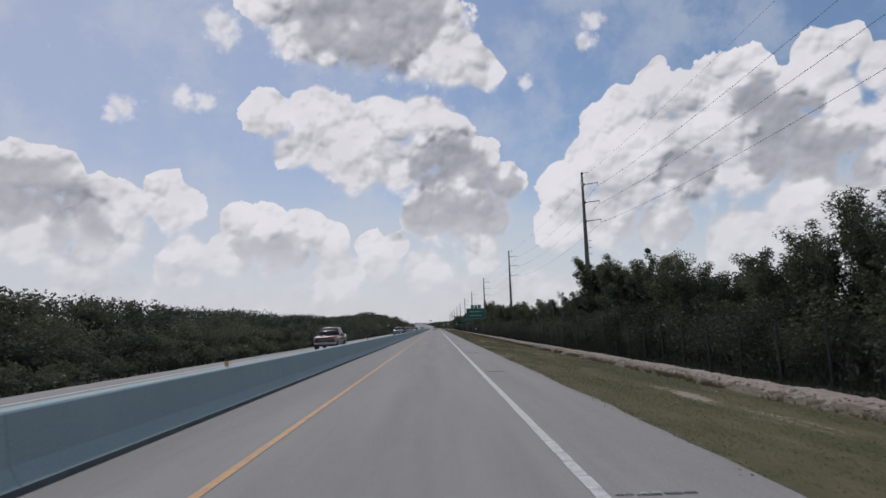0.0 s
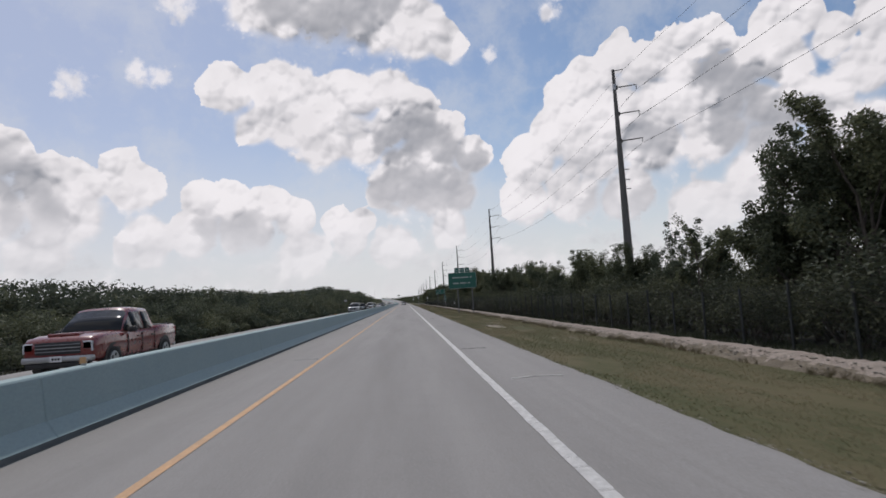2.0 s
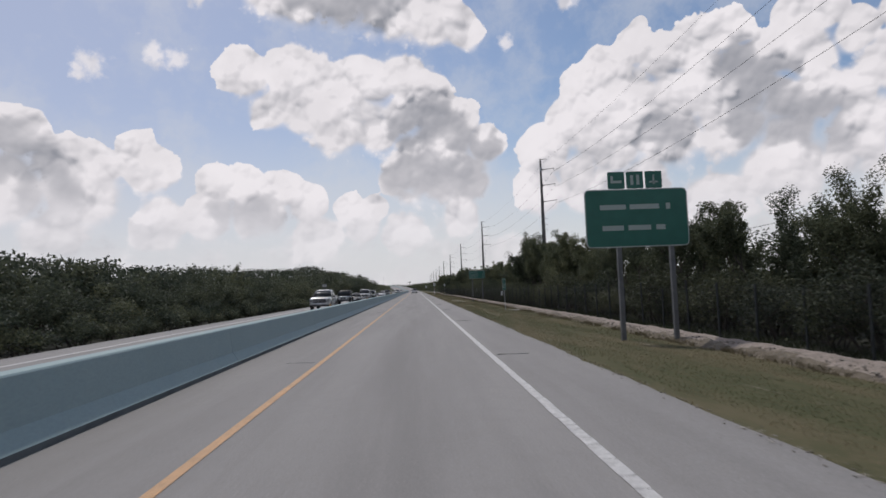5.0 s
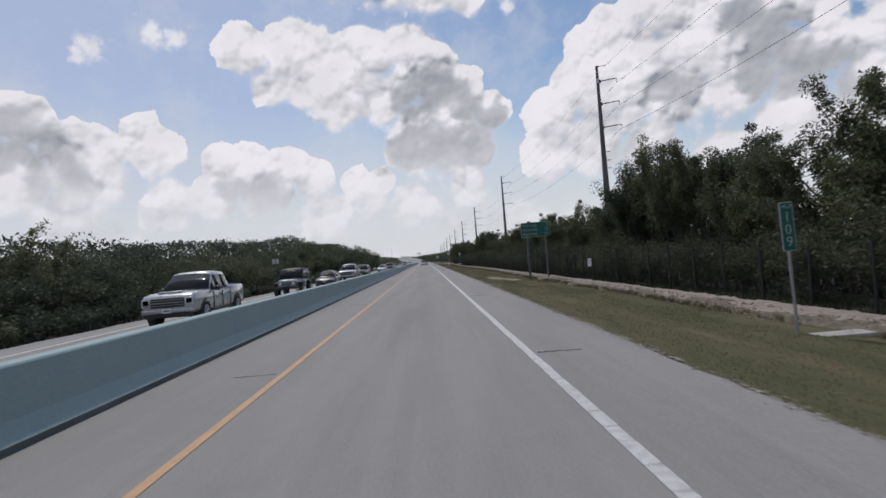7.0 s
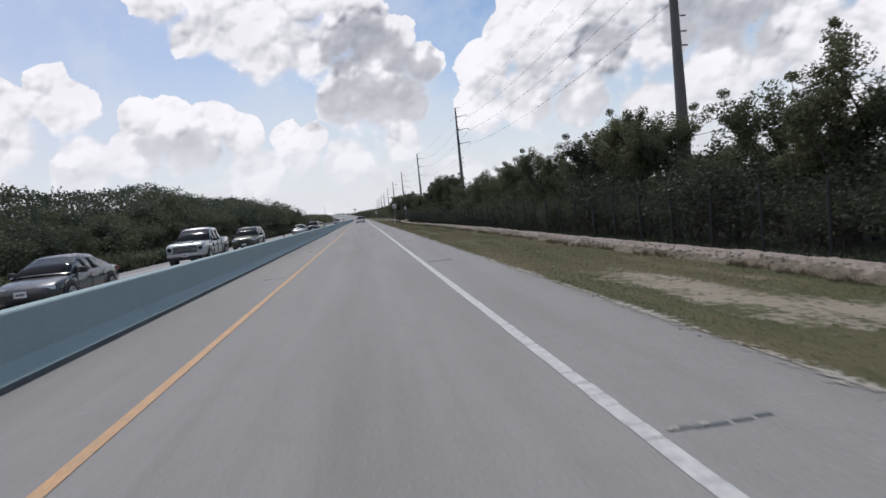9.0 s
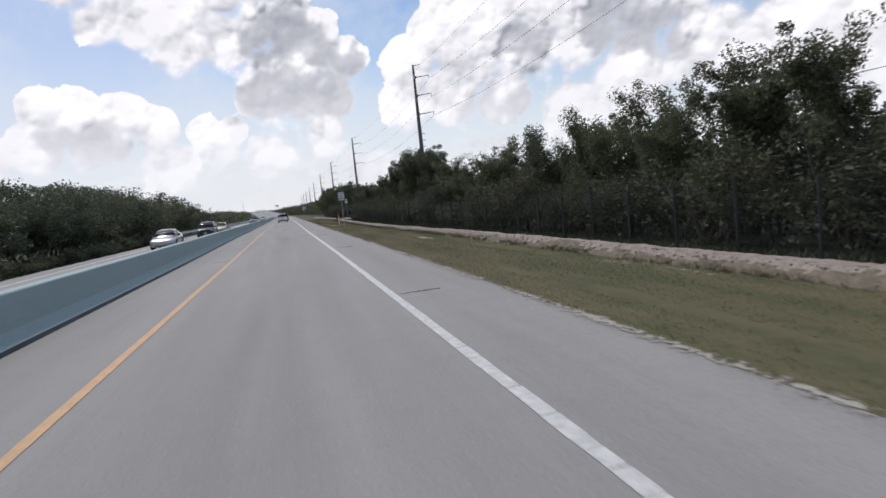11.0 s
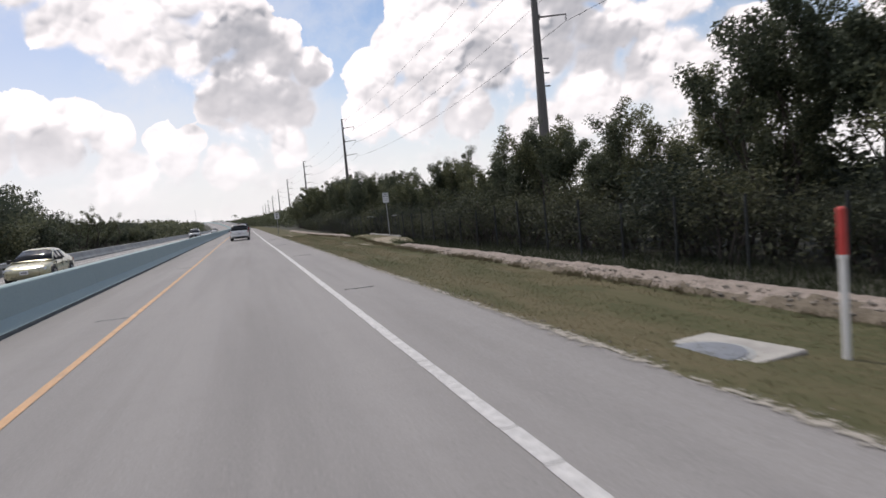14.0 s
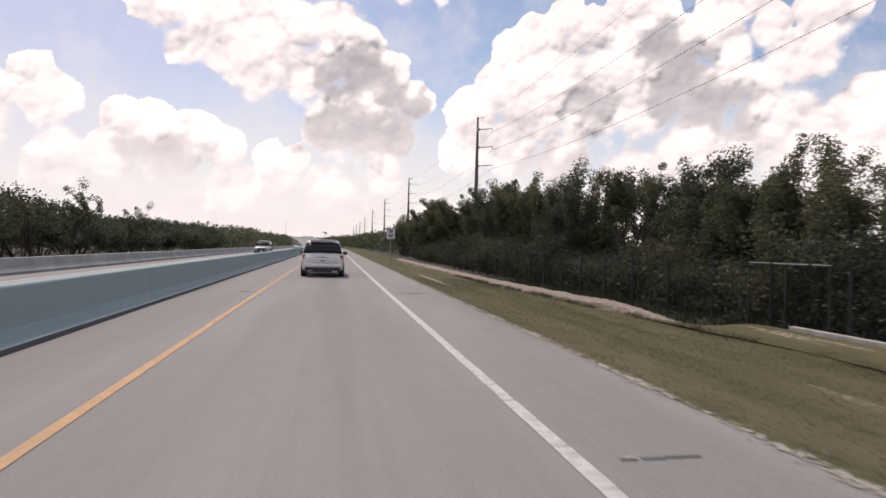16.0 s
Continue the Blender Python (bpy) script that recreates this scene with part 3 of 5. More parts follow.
# edge lines: the white one is thick, ribbed paint with small gaps
def dashes(name, xc, width, y0, y1, pitch, gap, z, mat, label):
    verts, faces = [], []
    rng = random.Random(name)
    y = y0
    while y < y1:
        own = pitch * rng.uniform(0.35, 1.6) if pitch < 2 else pitch
        e = min(y + own - gap * rng.uniform(0.3, 1.4), y1)
        j0, j1 = rng.uniform(-0.006, 0.006), rng.uniform(-0.006, 0.006)
        k = len(verts)
        for yy, w, zz in ((y, width / 2 - 0.01, 0.001), (y + 0.02, width / 2, z), (e - 0.02, width / 2, z), (e, width / 2 - 0.01, 0.001)):
            verts += [(xc - w + j0 + bend(yy), yy, zz + rise(yy)), (xc + w + j1 + bend(yy), yy, zz + rise(yy))]
        for q in (0, 2, 4):
            faces.append((k + q, k + q + 1, k + q + 3, k + q + 2))
        y += own
    return tagged(new(name, mesh_of(name, verts, faces, mat)), label, "road line", kind="structure")


dashes("edge_line", 1.775, 0.145, -40, 420, 0.5, 0.018, 0.006, M["white_line"], "worn white ribbed edge line")
dashes("edge_line", 1.765, 0.145, 420, 1060, 10, 0.0, 0.006, M["white_line"], "worn white edge line")
dashes("median_line", -2.345, 0.125, -40, 420, 12.0, 0.0, 0.006, M["yellow_line"], "orange-yellow median edge line")
dashes("median_line", -2.345, 0.15, 420, 1060, 10, 0.0, 0.006, M["yellow_line"], "orange-yellow median edge line")
dashes("median_line", -7.2, 0.15, -40, 1060, 10.0, 0.0, 0.006, M["yellow_line"], "orange-yellow median edge line")
dashes("edge_line", -11.3, 0.17, -40, 1060, 10.0, 0.0, 0.006, M["white_line"], "worn white edge line")

# ================= median barrier: cast segments, each its own piece =================
BARRIER = [(-4.38, 0.0), (-4.38, 0.08), (-4.53, 0.30), (-4.60, 0.875), (-4.62, 0.90), (-4.91, 0.90), (-4.93, 0.875), (-5.0, 0.30), (-5.16, 0.08), (-5.16, 0.0)]
barrier = tagged(new("median_barrier"), "long teal-painted concrete median barrier", "barrier", kind="structure")
SEG = 12.0
seg_me = None
for i in range(42):
    y0 = -36 + SEG * i
    if seg_me is None:
        bm = extrude_profile(BARRIER, 0.004, SEG - 0.004)
        bmesh.ops.bevel(bm, geom=[e for e in bm.edges if abs(e.verts[0].co.y - e.verts[1].co.y) < 0.01 and e.verts[0].co.z > 0.02], offset=0.006, segments=1, affect="EDGES")
        ob = part("barrier_segment", bm, M["barrier"], barrier)
        seg_me = ob.data
    else:
        ob = new("barrier_segment", seg_me)
        ob.parent = barrier
    ob.matrix_basis = pose(bend(y0), y0, 0, 0, 0, math.degrees(math.atan2(bend(y0) - bend(y0 + SEG), SEG)))
# the shadow at the barrier's foot, painted as a thin dark strip
dark_strip = ribbon("foot_grime", [(-4.374, 0.004), (-4.374, 0.085)], [-36 + 12 * i for i in range(43)], M["dark_strip"])
part("foot_grime", dark_strip, None, barrier, "dark strip painted as the shadow along the barrier's foot")
far_y = [468 + 30 * i for i in range(21)]
ob = part("far_barrier", ribbon("far_barrier", BARRIER, far_y, M["barrier"]), None, barrier)

# small delineators on the barrier's top
first = None
for y in (19.8, 49.5, 84.0, 127.0, 152.5, 172.6, 205.0, 262.0):
    if first is None:
        first = thing("barrier_delineator", "small amber reflector on a grey bracket on the barrier", "reflector", "delineators on the barrier", pose(-4.81, y, 0.90))
        part("bracket", block(-0.04, 0.04, -0.02, 0.02, 0, 0.12, 0.008), M["sign_back"], first)
        part("reflector", block(-0.05, 0.05, -0.035, -0.021, 0.03, 0.13, 0.005), M["yellow_line"], first, "amber reflector face")
    else:
        copy_thing(first, pose(-4.81, y, 0.90))

# ================= far side: guard rail, then a concrete parapet =================
rail = thing("guard_rail", "galvanised steel guard rail on short posts", "guard rail")
W_BEAM = [(0.0, 0.42), (0.05, 0.46), (0.05, 0.52), (0.0, 0.56), (0.0, 0.60), (0.05, 0.64), (0.05, 0.70), (0.0, 0.74), (-0.012, 0.74), (-0.012, 0.42)]
part("beam", extrude_profile([(x - 13.75, z) for x, z in W_BEAM], 287, 317.4), M["steel"], rail)
post = None
for i in range(15):
    if post is None:
        post = part("rail_post", block(-13.95, -13.78, 288, 288.12, -0.5, 0.72, 0.008), M["steel"], rail)
    else:
        ob = new("rail_post", post.data)
        ob.parent = rail
        ob.location = (0, 2.0 * i, 0)
parapet = tagged(new("parapet"), "pale grey concrete roadside parapet", "parapet", kind="structure")
PARAPET = [(-13.55, -0.3), (-13.55, 0.08), (-13.68, 0.3), (-13.74, 0.66), (-13.76, 0.68), (-13.96, 0.68), (-13.98, 0.66), (-13.98, -0.3)]
seg = None
for i in range(13):
    if seg is None:
        seg = part("parapet_segment", extrude_profile(PARAPET, 317.5, 329.49), M["wall"], parapet)
    else:
        ob = new("parapet_segment", seg.data)
        ob.parent = parapet
        ob.location = (0, 12 * i, 0)
part("far_parapet", ribbon("far_parapet", PARAPET, [473.5 + 30 * i for i in range(20)], M["wall"]), None, parapet)
part("far_parapet", ribbon("far_parapet", [(3.98, -0.3), (3.98, 0.78), (3.76, 0.8), (3.74, 0.78), (3.55, 0.0)], [590 + 30 * i for i in range(16)], M["wall"]), None, parapet)
# embankment under the far ramp
bank = ribbon("embankment", [(-30, -8.0), (-14.2, -0.35), (4.2, -0.35), (22, -8.0)], [560 + 30 * i for i in range(18)], M["soil"])
tagged(new("embankment", bank), "overgrown embankment under the distant ramp", "embankment", kind="structure")


# ================= limestone ridge along the fence =================
def crest(y):
    return 8.75 - 0.95 * ease((y - 225) / 35) + 0.25 * noise.noise((0, y * 0.05, 3)) + 1.5 * math.exp(-((y - 318) / 12) ** 2)


def gone(y):
    """1 where the ridge gives way to the bank before the culvert."""
    return ease((y - 298) / 6) * ease((327 - y) / 5)


def crest_z(y):
    """Height of the ridge's top, which runs out past the culvert."""
    t = min(1.0, max(0.0, (y - 280) / 25))
    return -0.31 + 0.19 + 0.03 * ease((y - 130) / 40) - 0.1 * t - 0.35 * gone(y) + 0.03 * noise.noise((2, y * 0.07, 5))


ry = [-10 + 0.12 * i for i in range(3300)]
prof = [(-0.62, -0.34), (-0.46, -0.26), (-0.32, -0.2), (-0.2, -0.14), (-0.08, -0.085), (0.04, -0.05), (0.2, -0.05), (0.38, -0.1), (0.6, -0.22), (0.9, -0.45), (1.3, -0.62)]
verts, faces, n = [], [], len(prof)
for y in ry:
    c = crest(y)
    w = 1 + 0.35 * noise.noise((1, y * 0.2, 8))
    for j, (x, z) in enumerate(prof):
        inside = 1.0 if 0 < j < n - 2 else 0.0
        verts.append((c + x * w + inside * (0.06 * noise.noise((j * 0.5, y * 1.1, 1)) + 0.03 * noise.noise((j * 0.7, y * 3.7, 8))), y, (z - 0.4 * gone(y) if j > 6 else -0.31 + (z + 0.31) * (crest_z(y) + 0.31) / 0.265) + inside * (0.04 * noise.noise((j * 0.6, y * 0.9, 6)) + 0.03 * noise.noise((j * 1.7, y * 3.3, 2)) + 0.032 * noise.noise((j * 7, y * 9.0, 4)))))
for i in range(len(ry) - 1):
    for j in range(n - 1):
        faces.append((i * n + j, i * n + j + 1, (i + 1) * n + j + 1, (i + 1) * n + j))
ridge = mesh_of("gravel_ridge", verts, faces, M["limestone"])
ridge.materials.append(M["scarp"])
for f in ridge.polygons:
    j, y = f.index % (n - 1), ry[f.index // (n - 1)]
    if j < 2.6 + 2.2 * noise.noise((9, y * 0.35, 1)) + 1.6 * noise.noise((j * 1.3, y * 2.3, 4)):
        f.material_index = 1
tagged(new("gravel_ridge", ridge), "low ridge of crushed pale limestone along the verge", "gravel ridge", kind="structure")

# loose chunks on the ridge and scattered on the bare scars
rng = random.Random(11)
verts, faces = [], []


def chunk(cx, cy, cz, s):
    bm = bmesh.new()
    bmesh.ops.create_icosphere(bm, subdivisions=1, radius=1)
    k = len(verts)
    sx, sy, sz = s * rng.uniform(0.7, 1.5), s * rng.uniform(0.7, 1.5), s * rng.uniform(0.4, 0.9)
    for q in bm.verts:
        r = rng.uniform(0.75, 1.2)
        verts.append((cx + q.co.x * sx * r, cy + q.co.y * sy * r, cz + q.co.z * sz * r))
    for f in bm.faces:
        faces.append([k + q.index for q in f.verts])
    bm.free()


for i in range(13000):
    y = rng.uniform(8, 345)
    d = rng.gauss(-0.05, 0.2)
    chunk(crest(y) + d, y, crest_z(y) - abs(d) * 0.3, rng.choice((0.012, 0.016, 0.02, 0.026, 0.036)))
for i in range(220):
    y, x = rng.choice((rng.gauss(75, 1.5), rng.gauss(176, 2.5), rng.gauss(305, 2))), rng.gauss(5.7, 0.5)
    chunk(x, y, ground_z(x) + 0.01, rng.choice((0.012, 0.02, 0.03)))
for i in range(3000):
    y, x = rng.uniform(2, 330), 3.68 + rng.gauss(0, 0.1)
    chunk(x, y, -0.003 if x < 3.7 else -0.03, rng.choice((0.006, 0.008, 0.011, 0.015)))
tagged(new("loose_stones", mesh_of("loose_stones", verts, faces, M["stone"])), "loose pale limestone chunks on the ridge", "stones", kind="stuff")

# ================= grass =================
rs = np.random.RandomState(5)


def grass(name, count, x0, x1, y0, y1, h0, h1, label, broad=0.0, mat=None):
    x, y = rs.uniform(x0, x1, count), rs.uniform(y0, y1, count)
    keep = np.array([noise.noise((a * 0.9, b * 0.16, 12)) + 0.5 * noise.noise((a * 2.3, b * 0.9, 5)) > -0.42 for a, b in zip(x, y)])
    for cx, cy, rx, ry in SCARS:
        keep &= np.hypot((x - cx) / rx, (y - cy) / ry) > rs.uniform(0.6, 1.1, count)
    if broad:
        keep &= np.array([a > crest(b) + 0.6 for a, b in zip(x, y)])
    x, y = x[keep], y[keep]
    c = len(x)
    z = soil_z(x, y) - 0.004
    a, h = rs.uniform(0, 6.28, c), rs.uniform(h0, h1, c)
    w, lean = rs.uniform(0.006, 0.013, c) + broad, rs.uniform(0.1, 1.0, c) * h
    b = rs.uniform(0, 6.28, c)
    v = np.empty((c, 3, 3))
    v[:, 0] = np.stack([x - w * np.cos(a), y - w * np.sin(a), z], 1)
    v[:, 1] = np.stack([x + w * np.cos(a), y + w * np.sin(a), z], 1)
    v[:, 2] = np.stack([x + lean * np.cos(b), y + lean * np.sin(b), z + h], 1)
    f = np.arange(c * 3).reshape(c, 3)
    tagged(new(name, mesh_of(name, v.reshape(-1, 3).tolist(), f.tolist(), mat or M["blade"])), label, "grass", kind="stuff")


grass("grass", 420000, 3.62, 8.4, 0, 340, 0.015, 0.045, "short dry green and straw-coloured roadside grass")
def tufts(count):
    """Straw-coloured tufts along the foot of the limestone ridge."""
    y = rs.uniform(-10, 345, count)
    y = y[np.array([noise.noise((4, b * 0.45, 2)) > -0.1 for b in y])]
    cy = np.repeat(y, 9) + rs.normal(0, 0.05, len(y) * 9)
    cx = np.repeat([crest(b) - 0.5 for b in y], 9) + np.repeat(rs.normal(0, 0.16, len(y)), 9) + rs.normal(0, 0.03, len(cy))
    c = len(cy)
    z = soil_z(cx, cy) - 0.01
    h, w, b = rs.uniform(0.06, 0.2, c), rs.uniform(0.006, 0.013, c), rs.uniform(0, 6.28, c)
    v = np.empty((c, 3, 3))
    v[:, 0], v[:, 1] = np.stack([cx - w, cy, z], 1), np.stack([cx + w, cy + w, z], 1)
    v[:, 2] = np.stack([cx + 0.5 * h * np.cos(b), cy + 0.5 * h * np.sin(b), z + h], 1)
    me = mesh_of("dry_tufts", v.reshape(-1, 3).tolist(), np.arange(c * 3).reshape(c, 3).tolist(), M["straw"])
    tagged(new("dry_tufts", me), "dead straw-coloured grass tufts at the foot of the limestone ridge", "grass", kind="stuff")


tufts(7000)
grass("weeds", 120000, 8.5, 12.6, 0, 345, 0.05, 0.3, "rank weeds behind the limestone ridge, coloured dark as if unlit", 0.006, M["weed"])

# ================= power line =================
# x, y and step of the ground for each pole
SPOTS = [(26.6, 2.5, 1.0), (26.5, 108.3, 1.0), (26.0, 213.0, 0.35), (24.9, 313.4, -1.1), (24.4, 413.0, -1.9)] + [(24.3, 513.0 + 100 * k, -2.0) for k in range(7)]
pole = thing("utility_pole", "tall tapered grey concrete transmission pole with side arms", "utility pole", "poles of the power line", pose(26.6, 2.5, 0.2))
part("shaft", rod((0, 0, -2.2), (0, 0, 27.4), 0.58, 0.17, 12), M["pole"], pole)
for z, reach in ((25.3, 2.75), (22.1, 2.85), (18.8, 2.95)):
    bm = rod((0.08, 0, z - 0.1), (reach, 0, z + 0.23), 0.085, 0.055, 8)
    arm = part("cross_arm", bm, M["pole"], pole)
    bm = rod((reach - 0.05, 0, z + 0.2), (reach - 0.05, 0, z - 0.35), 0.02, 0.02, 6)
    for q in range(5):
        rod((reach - 0.05, 0, z + 0.12 - 0.09 * q), (reach - 0.05, 0, z + 0.09 - 0.09 * q), 0.075, 0.06, 8, bm)
    part("insulator", bm, M["insulator"], pole)
    part("arm_bracket", block(0.05, 0.36, -0.2, 0.2, z - 0.32, z + 0.12, 0.03), M["pole"], pole)
    for dy in (-3.1, -2.3, 2.3, 3.1):
        part("damper", rod((reach - 0.05, dy - 0.2, z - 0.52), (reach - 0.05, dy + 0.2, z - 0.52), 0.04, 0.04, 6), M["insulator"], pole)
part("top_arm", rod((0, 0, 27.25), (1.3, 0, 27.45), 0.06, 0.035, 8), M["pole"], pole)
for z in (15.3, 14.1, 13.0):
    bm = rod((0, 0, z), (0.95, 0, z + 0.02), 0.035, 0.035, 6)
    for q in range(5):
        rod((0.5 + 0.09 * q, 0, z + 0.01), (0.53 + 0.09 * q, 0, z + 0.01), 0.075, 0.075, 8, bm)
    part("line_post", bm, M["insulator"], pole)
for k in range(14):
    z = 6.5 + 0.75 * k
    r = 0.56 - 0.39 * z / 28.3
    part("step_bolt", rod((r - 0.05, 0, z), (r + 0.17, 0, z), 0.012, 0.012, 5), M["steel"], pole)
part("collar", rod((0, 0, 24.9), (0, 0, 25.6), 0.235, 0.225, 12), M["steel"], pole)
for x, y, dz in SPOTS[1:]:
    copy_thing(pole, pose(x, y, dz - 0.8, 0, 0, random.uniform(-2, 2)))


def cable(name, x, z, sag, r, label):
    verts, faces = [], []
    for (xa, ya, da), (xb, yb, db) in zip(SPOTS, SPOTS[1:]):
        for i in range(24):
            t = i / 24
            for a in range(4):
                verts.append((xa + (xb - xa) * t + x + r * math.cos(a * 1.571), ya + (yb - ya) * t, z + da + (db - da) * t - 4 * sag * t * (1 - t) + r * math.sin(a * 1.571)))
    for i in range(len(verts) // 4 - 1):
        for a in range(4):
            b = (a + 1) % 4
            faces.append((i * 4 + a, i * 4 + b, i * 4 + 4 + b, i * 4 + 4 + a))
    return tagged(new(name, mesh_of(name, verts, faces, M["wire"])), label, "cable", "wires of the power line")


for x, z, sag in ((2.7, 24.15, 1.7), (2.8, 20.95, 1.7), (2.9, 17.65, 1.7)):
    cable("power_cable", x, z, sag, 0.02, "sagging bare conductor between concrete poles")
cable("shield_wire", 1.25, 26.6, 1.3, 0.014, "thin shield wire at the pole tops")
LOW = [(32.0, -20 + 53.0 * k) for k in range(12)]
low = None
for x, y in LOW:
    if low is None:
        low = thing("telephone_pole", "short wooden telephone pole among the trees", "telephone pole", "poles of the telephone line", pose(x, y, -1.2))
        part("shaft", rod((0, 0, 0), (0, 0, 8.0), 0.14, 0.1, 8), M["bark"], low)
        part("bracket", block(-0.16, 0.16, -0.03, 0.03, 7.6, 7.7), M["steel"], low)
    else:
        copy_thing(low, pose(x, y, -1.2))
verts, faces = [], []
for (xa, ya), (xb, yb) in zip(LOW, LOW[1:]):
    for i in range(12):
        t = i / 12
        for a in range(4):
            verts.append((xa - 0.15 + 0.022 * math.cos(a * 1.571), ya + (yb - ya) * t, 6.45 - 1.6 * t * (1 - t) + 0.022 * math.sin(a * 1.571)))
for i in range(len(verts) // 4 - 1):
    for a in range(4):
        b = (a + 1) % 4
        faces.append((i * 4 + a, i * 4 + b, i * 4 + 4 + b, i * 4 + 4 + a))
tagged(new("telephone_cable", mesh_of("telephone_cable", verts, faces, M["wire"])), "dark telephone cable above the trees", "cable")


# ================= signs =================
def round_plate(w, h, r, y0, y1, cx=0.0, cz=0.0):
    pts = []
    for sx, sz, a0 in ((1, 1, 0), (-1, 1, 90), (-1, -1, 180), (1, -1, 270)):
        for i in range(5):
            a = radians(a0 + 22.5 * i)
            pts.append((cx + sx * (w / 2 - r) + r * math.cos(a), cz + sz * (h / 2 - r) + r * math.sin(a)))
    return extrude_profile(pts, y0, y1)


def panel(owner, w, h, cz, face, rim, cx=0.0, r=0.06, border=0.02):
    part("backing", round_plate(w, h, r, 0.0, 0.012, cx, cz), M["sign_back"], owner)
    part("border", round_plate(w - 0.015, h - 0.015, r, -0.004, -0.001, cx, cz), rim, owner)
    part("face", round_plate(w - 0.015 - 2 * border, h - 0.015 - 2 * border, r * 0.8, -0.009, -0.005, cx, cz), face, owner)


def bars(owner, rows, mat, y=-0.012, name="text_bar"):
    for x0, x1, z0, z1 in rows:
        part(name, block(x0, x1, y - 0.002, y, z0, z1), mat, owner)


# guide sign with three route plates
s = thing("guide_sign", "large green guide sign on two steel posts, white border", "road sign", "", pose(7.24, 112.1, -0.3))
panel(s, 3.4, 1.9, 4.02, M["green"], M["letter"], r=0.16, border=0.03)
bars(s, [(-1.2, -0.35, 4.3, 4.46), (-0.22, 0.75, 4.3, 4.46), (0.98, 1.12, 4.28, 4.48), (-1.15, -0.45, 3.62, 3.78), (-0.3, 0.45, 3.62, 3.78), (0.62, 0.92, 3.62, 3.78)], M["letter"])
for x in (-0.62, 0.0, 0.62):
    p = part("service_plate", round_plate(0.56, 0.56, 0.04, -0.003, 0.012, x, 5.26), M["green"], s, "small green service plate with a white symbol")
    bars(p, [(x - 0.03, x + 0.03, 5.1, 5.42), (x - 0.14, x + 0.14, 5.16, 5.21)] if x > 0.1 else [(x - 0.15, x - 0.05, 5.1, 5.42), (x + 0.05, x + 0.15, 5.1, 5.42)] if x > -0.1 else [(x - 0.18, x + 0.18, 5.17, 5.25), (x - 0.18, x - 0.1, 5.26, 5.4)], M["letter"], -0.006, "symbol")
    part("plate_strut", block(x - 0.03, x + 0.03, 0.013, 0.04, 4.85, 5.3), M["steel"], s)
for x in (-0.62, 1.12):
    part("post", block(x - 0.07, x + 0.07, 0.014, 0.16, -0.3, 4.8, 0.01), M["post_steel"], s)

# distance sign
s = thing("distance_sign", "green distance sign listing three towns on two steel posts", "road sign", "", pose(8.02, 171.9, -0.3))
panel(s, 2.1, 1.04, 3.56, M["green"], M["letter"], r=0.1, border=0.02)
for row, (a, b) in enumerate((("Key Largo", "2"), ("Islamorada", "27"), ("Key West", "105"))):
    z = 3.87 - 0.31 * row
    lettering(a, 0.25, M["letter"], s, -0.92, z, -0.012, "LEFT")
    lettering(b, 0.25, M["letter"], s, 0.92, z, -0.012, "RIGHT")
for x in (-0.62, 0.68):
    part("post", block(x - 0.06, x + 0.06, 0.014, 0.14, -0.3, 4.0, 0.01), M["post_steel"], s)

# mile marker
s = thing("mile_marker", "narrow green mile marker plate on a round steel post", "road sign", "", pose(6.98, 140.4, -0.26, 0, -1.5, 4))
panel(s, 0.27, 0.92, 2.06, M["green"], M["letter"], r=0.02, border=0.012)
lettering("MILE", 0.1, M["letter"], s, 0, 2.43, -0.012)
for i, q in enumerate("109"):
    lettering(q, 0.27, M["letter"], s, 0, 2.23 - 0.23 * i, -0.012)
part("post", rod((0, 0.045, -0.3), (0, 0.045, 2.4), 0.03, 0.03, 10), M["pale_steel"], s)
slab_bm = block(-0.5, 0.9, -0.25, 0.25, -0.06, 0.02, 0.015)
ob = part("concrete_strip", slab_bm, M["slab"])
ob.matrix_basis = pose(7.25, 140.2, -0.235)
tagged(ob, "pale concrete strip set in the grass", "concrete slab")

# reduced speed sign
s = thing("speed_sign", "white reduced-speed sign with black lettering on a steel post", "road sign", "", pose(5.15, 263.4, -0.14))
panel(s, 0.61, 0.76, 2.92, M["white_sheet"], M["black"], r=0.05, border=0.014)
for i, q in enumerate(("REDUCED", "SPEED", "AHEAD")):
    lettering(q, 0.145 if i == 0 else 0.18, M["black"], s, 0, 3.14 - 0.22 * i, -0.014)
part("post", rod((0, 0.05, -0.3), (0, 0.05, 3.28), 0.034, 0.034, 10), M["pale_steel"], s)
part("footing", rod((0, 0.05, -0.15), (0, 0.05, 0.03), 0.15, 0.13, 12), M["slab"], s, "pale concrete footing")

# speed limit sign
s = thing("speed_limit_sign", "white speed limit sign with black numerals on a post", "road sign", "", pose(4.4, 358.8, -0.2))
panel(s, 0.72, 0.9, 2.75, M["white_sheet"], M["black"], r=0.05, border=0.014)
lettering("SPEED", 0.16, M["black"], s, 0, 3.05, -0.014)
lettering("LIMIT", 0.16, M["black"], s, 0, 2.9, -0.014)
lettering("45", 0.42, M["black"], s, 0, 2.58, -0.014)
part("post", rod((0, 0.045, -0.3), (0, 0.045, 3.1), 0.035, 0.035, 10), M["pale_steel"], s)

# small white notice on a tall post beside the fence
s = thing("notice_sign", "small white notice with grey print on a steel post", "road sign", "", pose(10.3, 311.9, -0.25, 0, -1.2, -4))
panel(s, 0.46, 0.76, 3.02, M["white_sheet"], M["letter"], r=0.03, border=0.01)
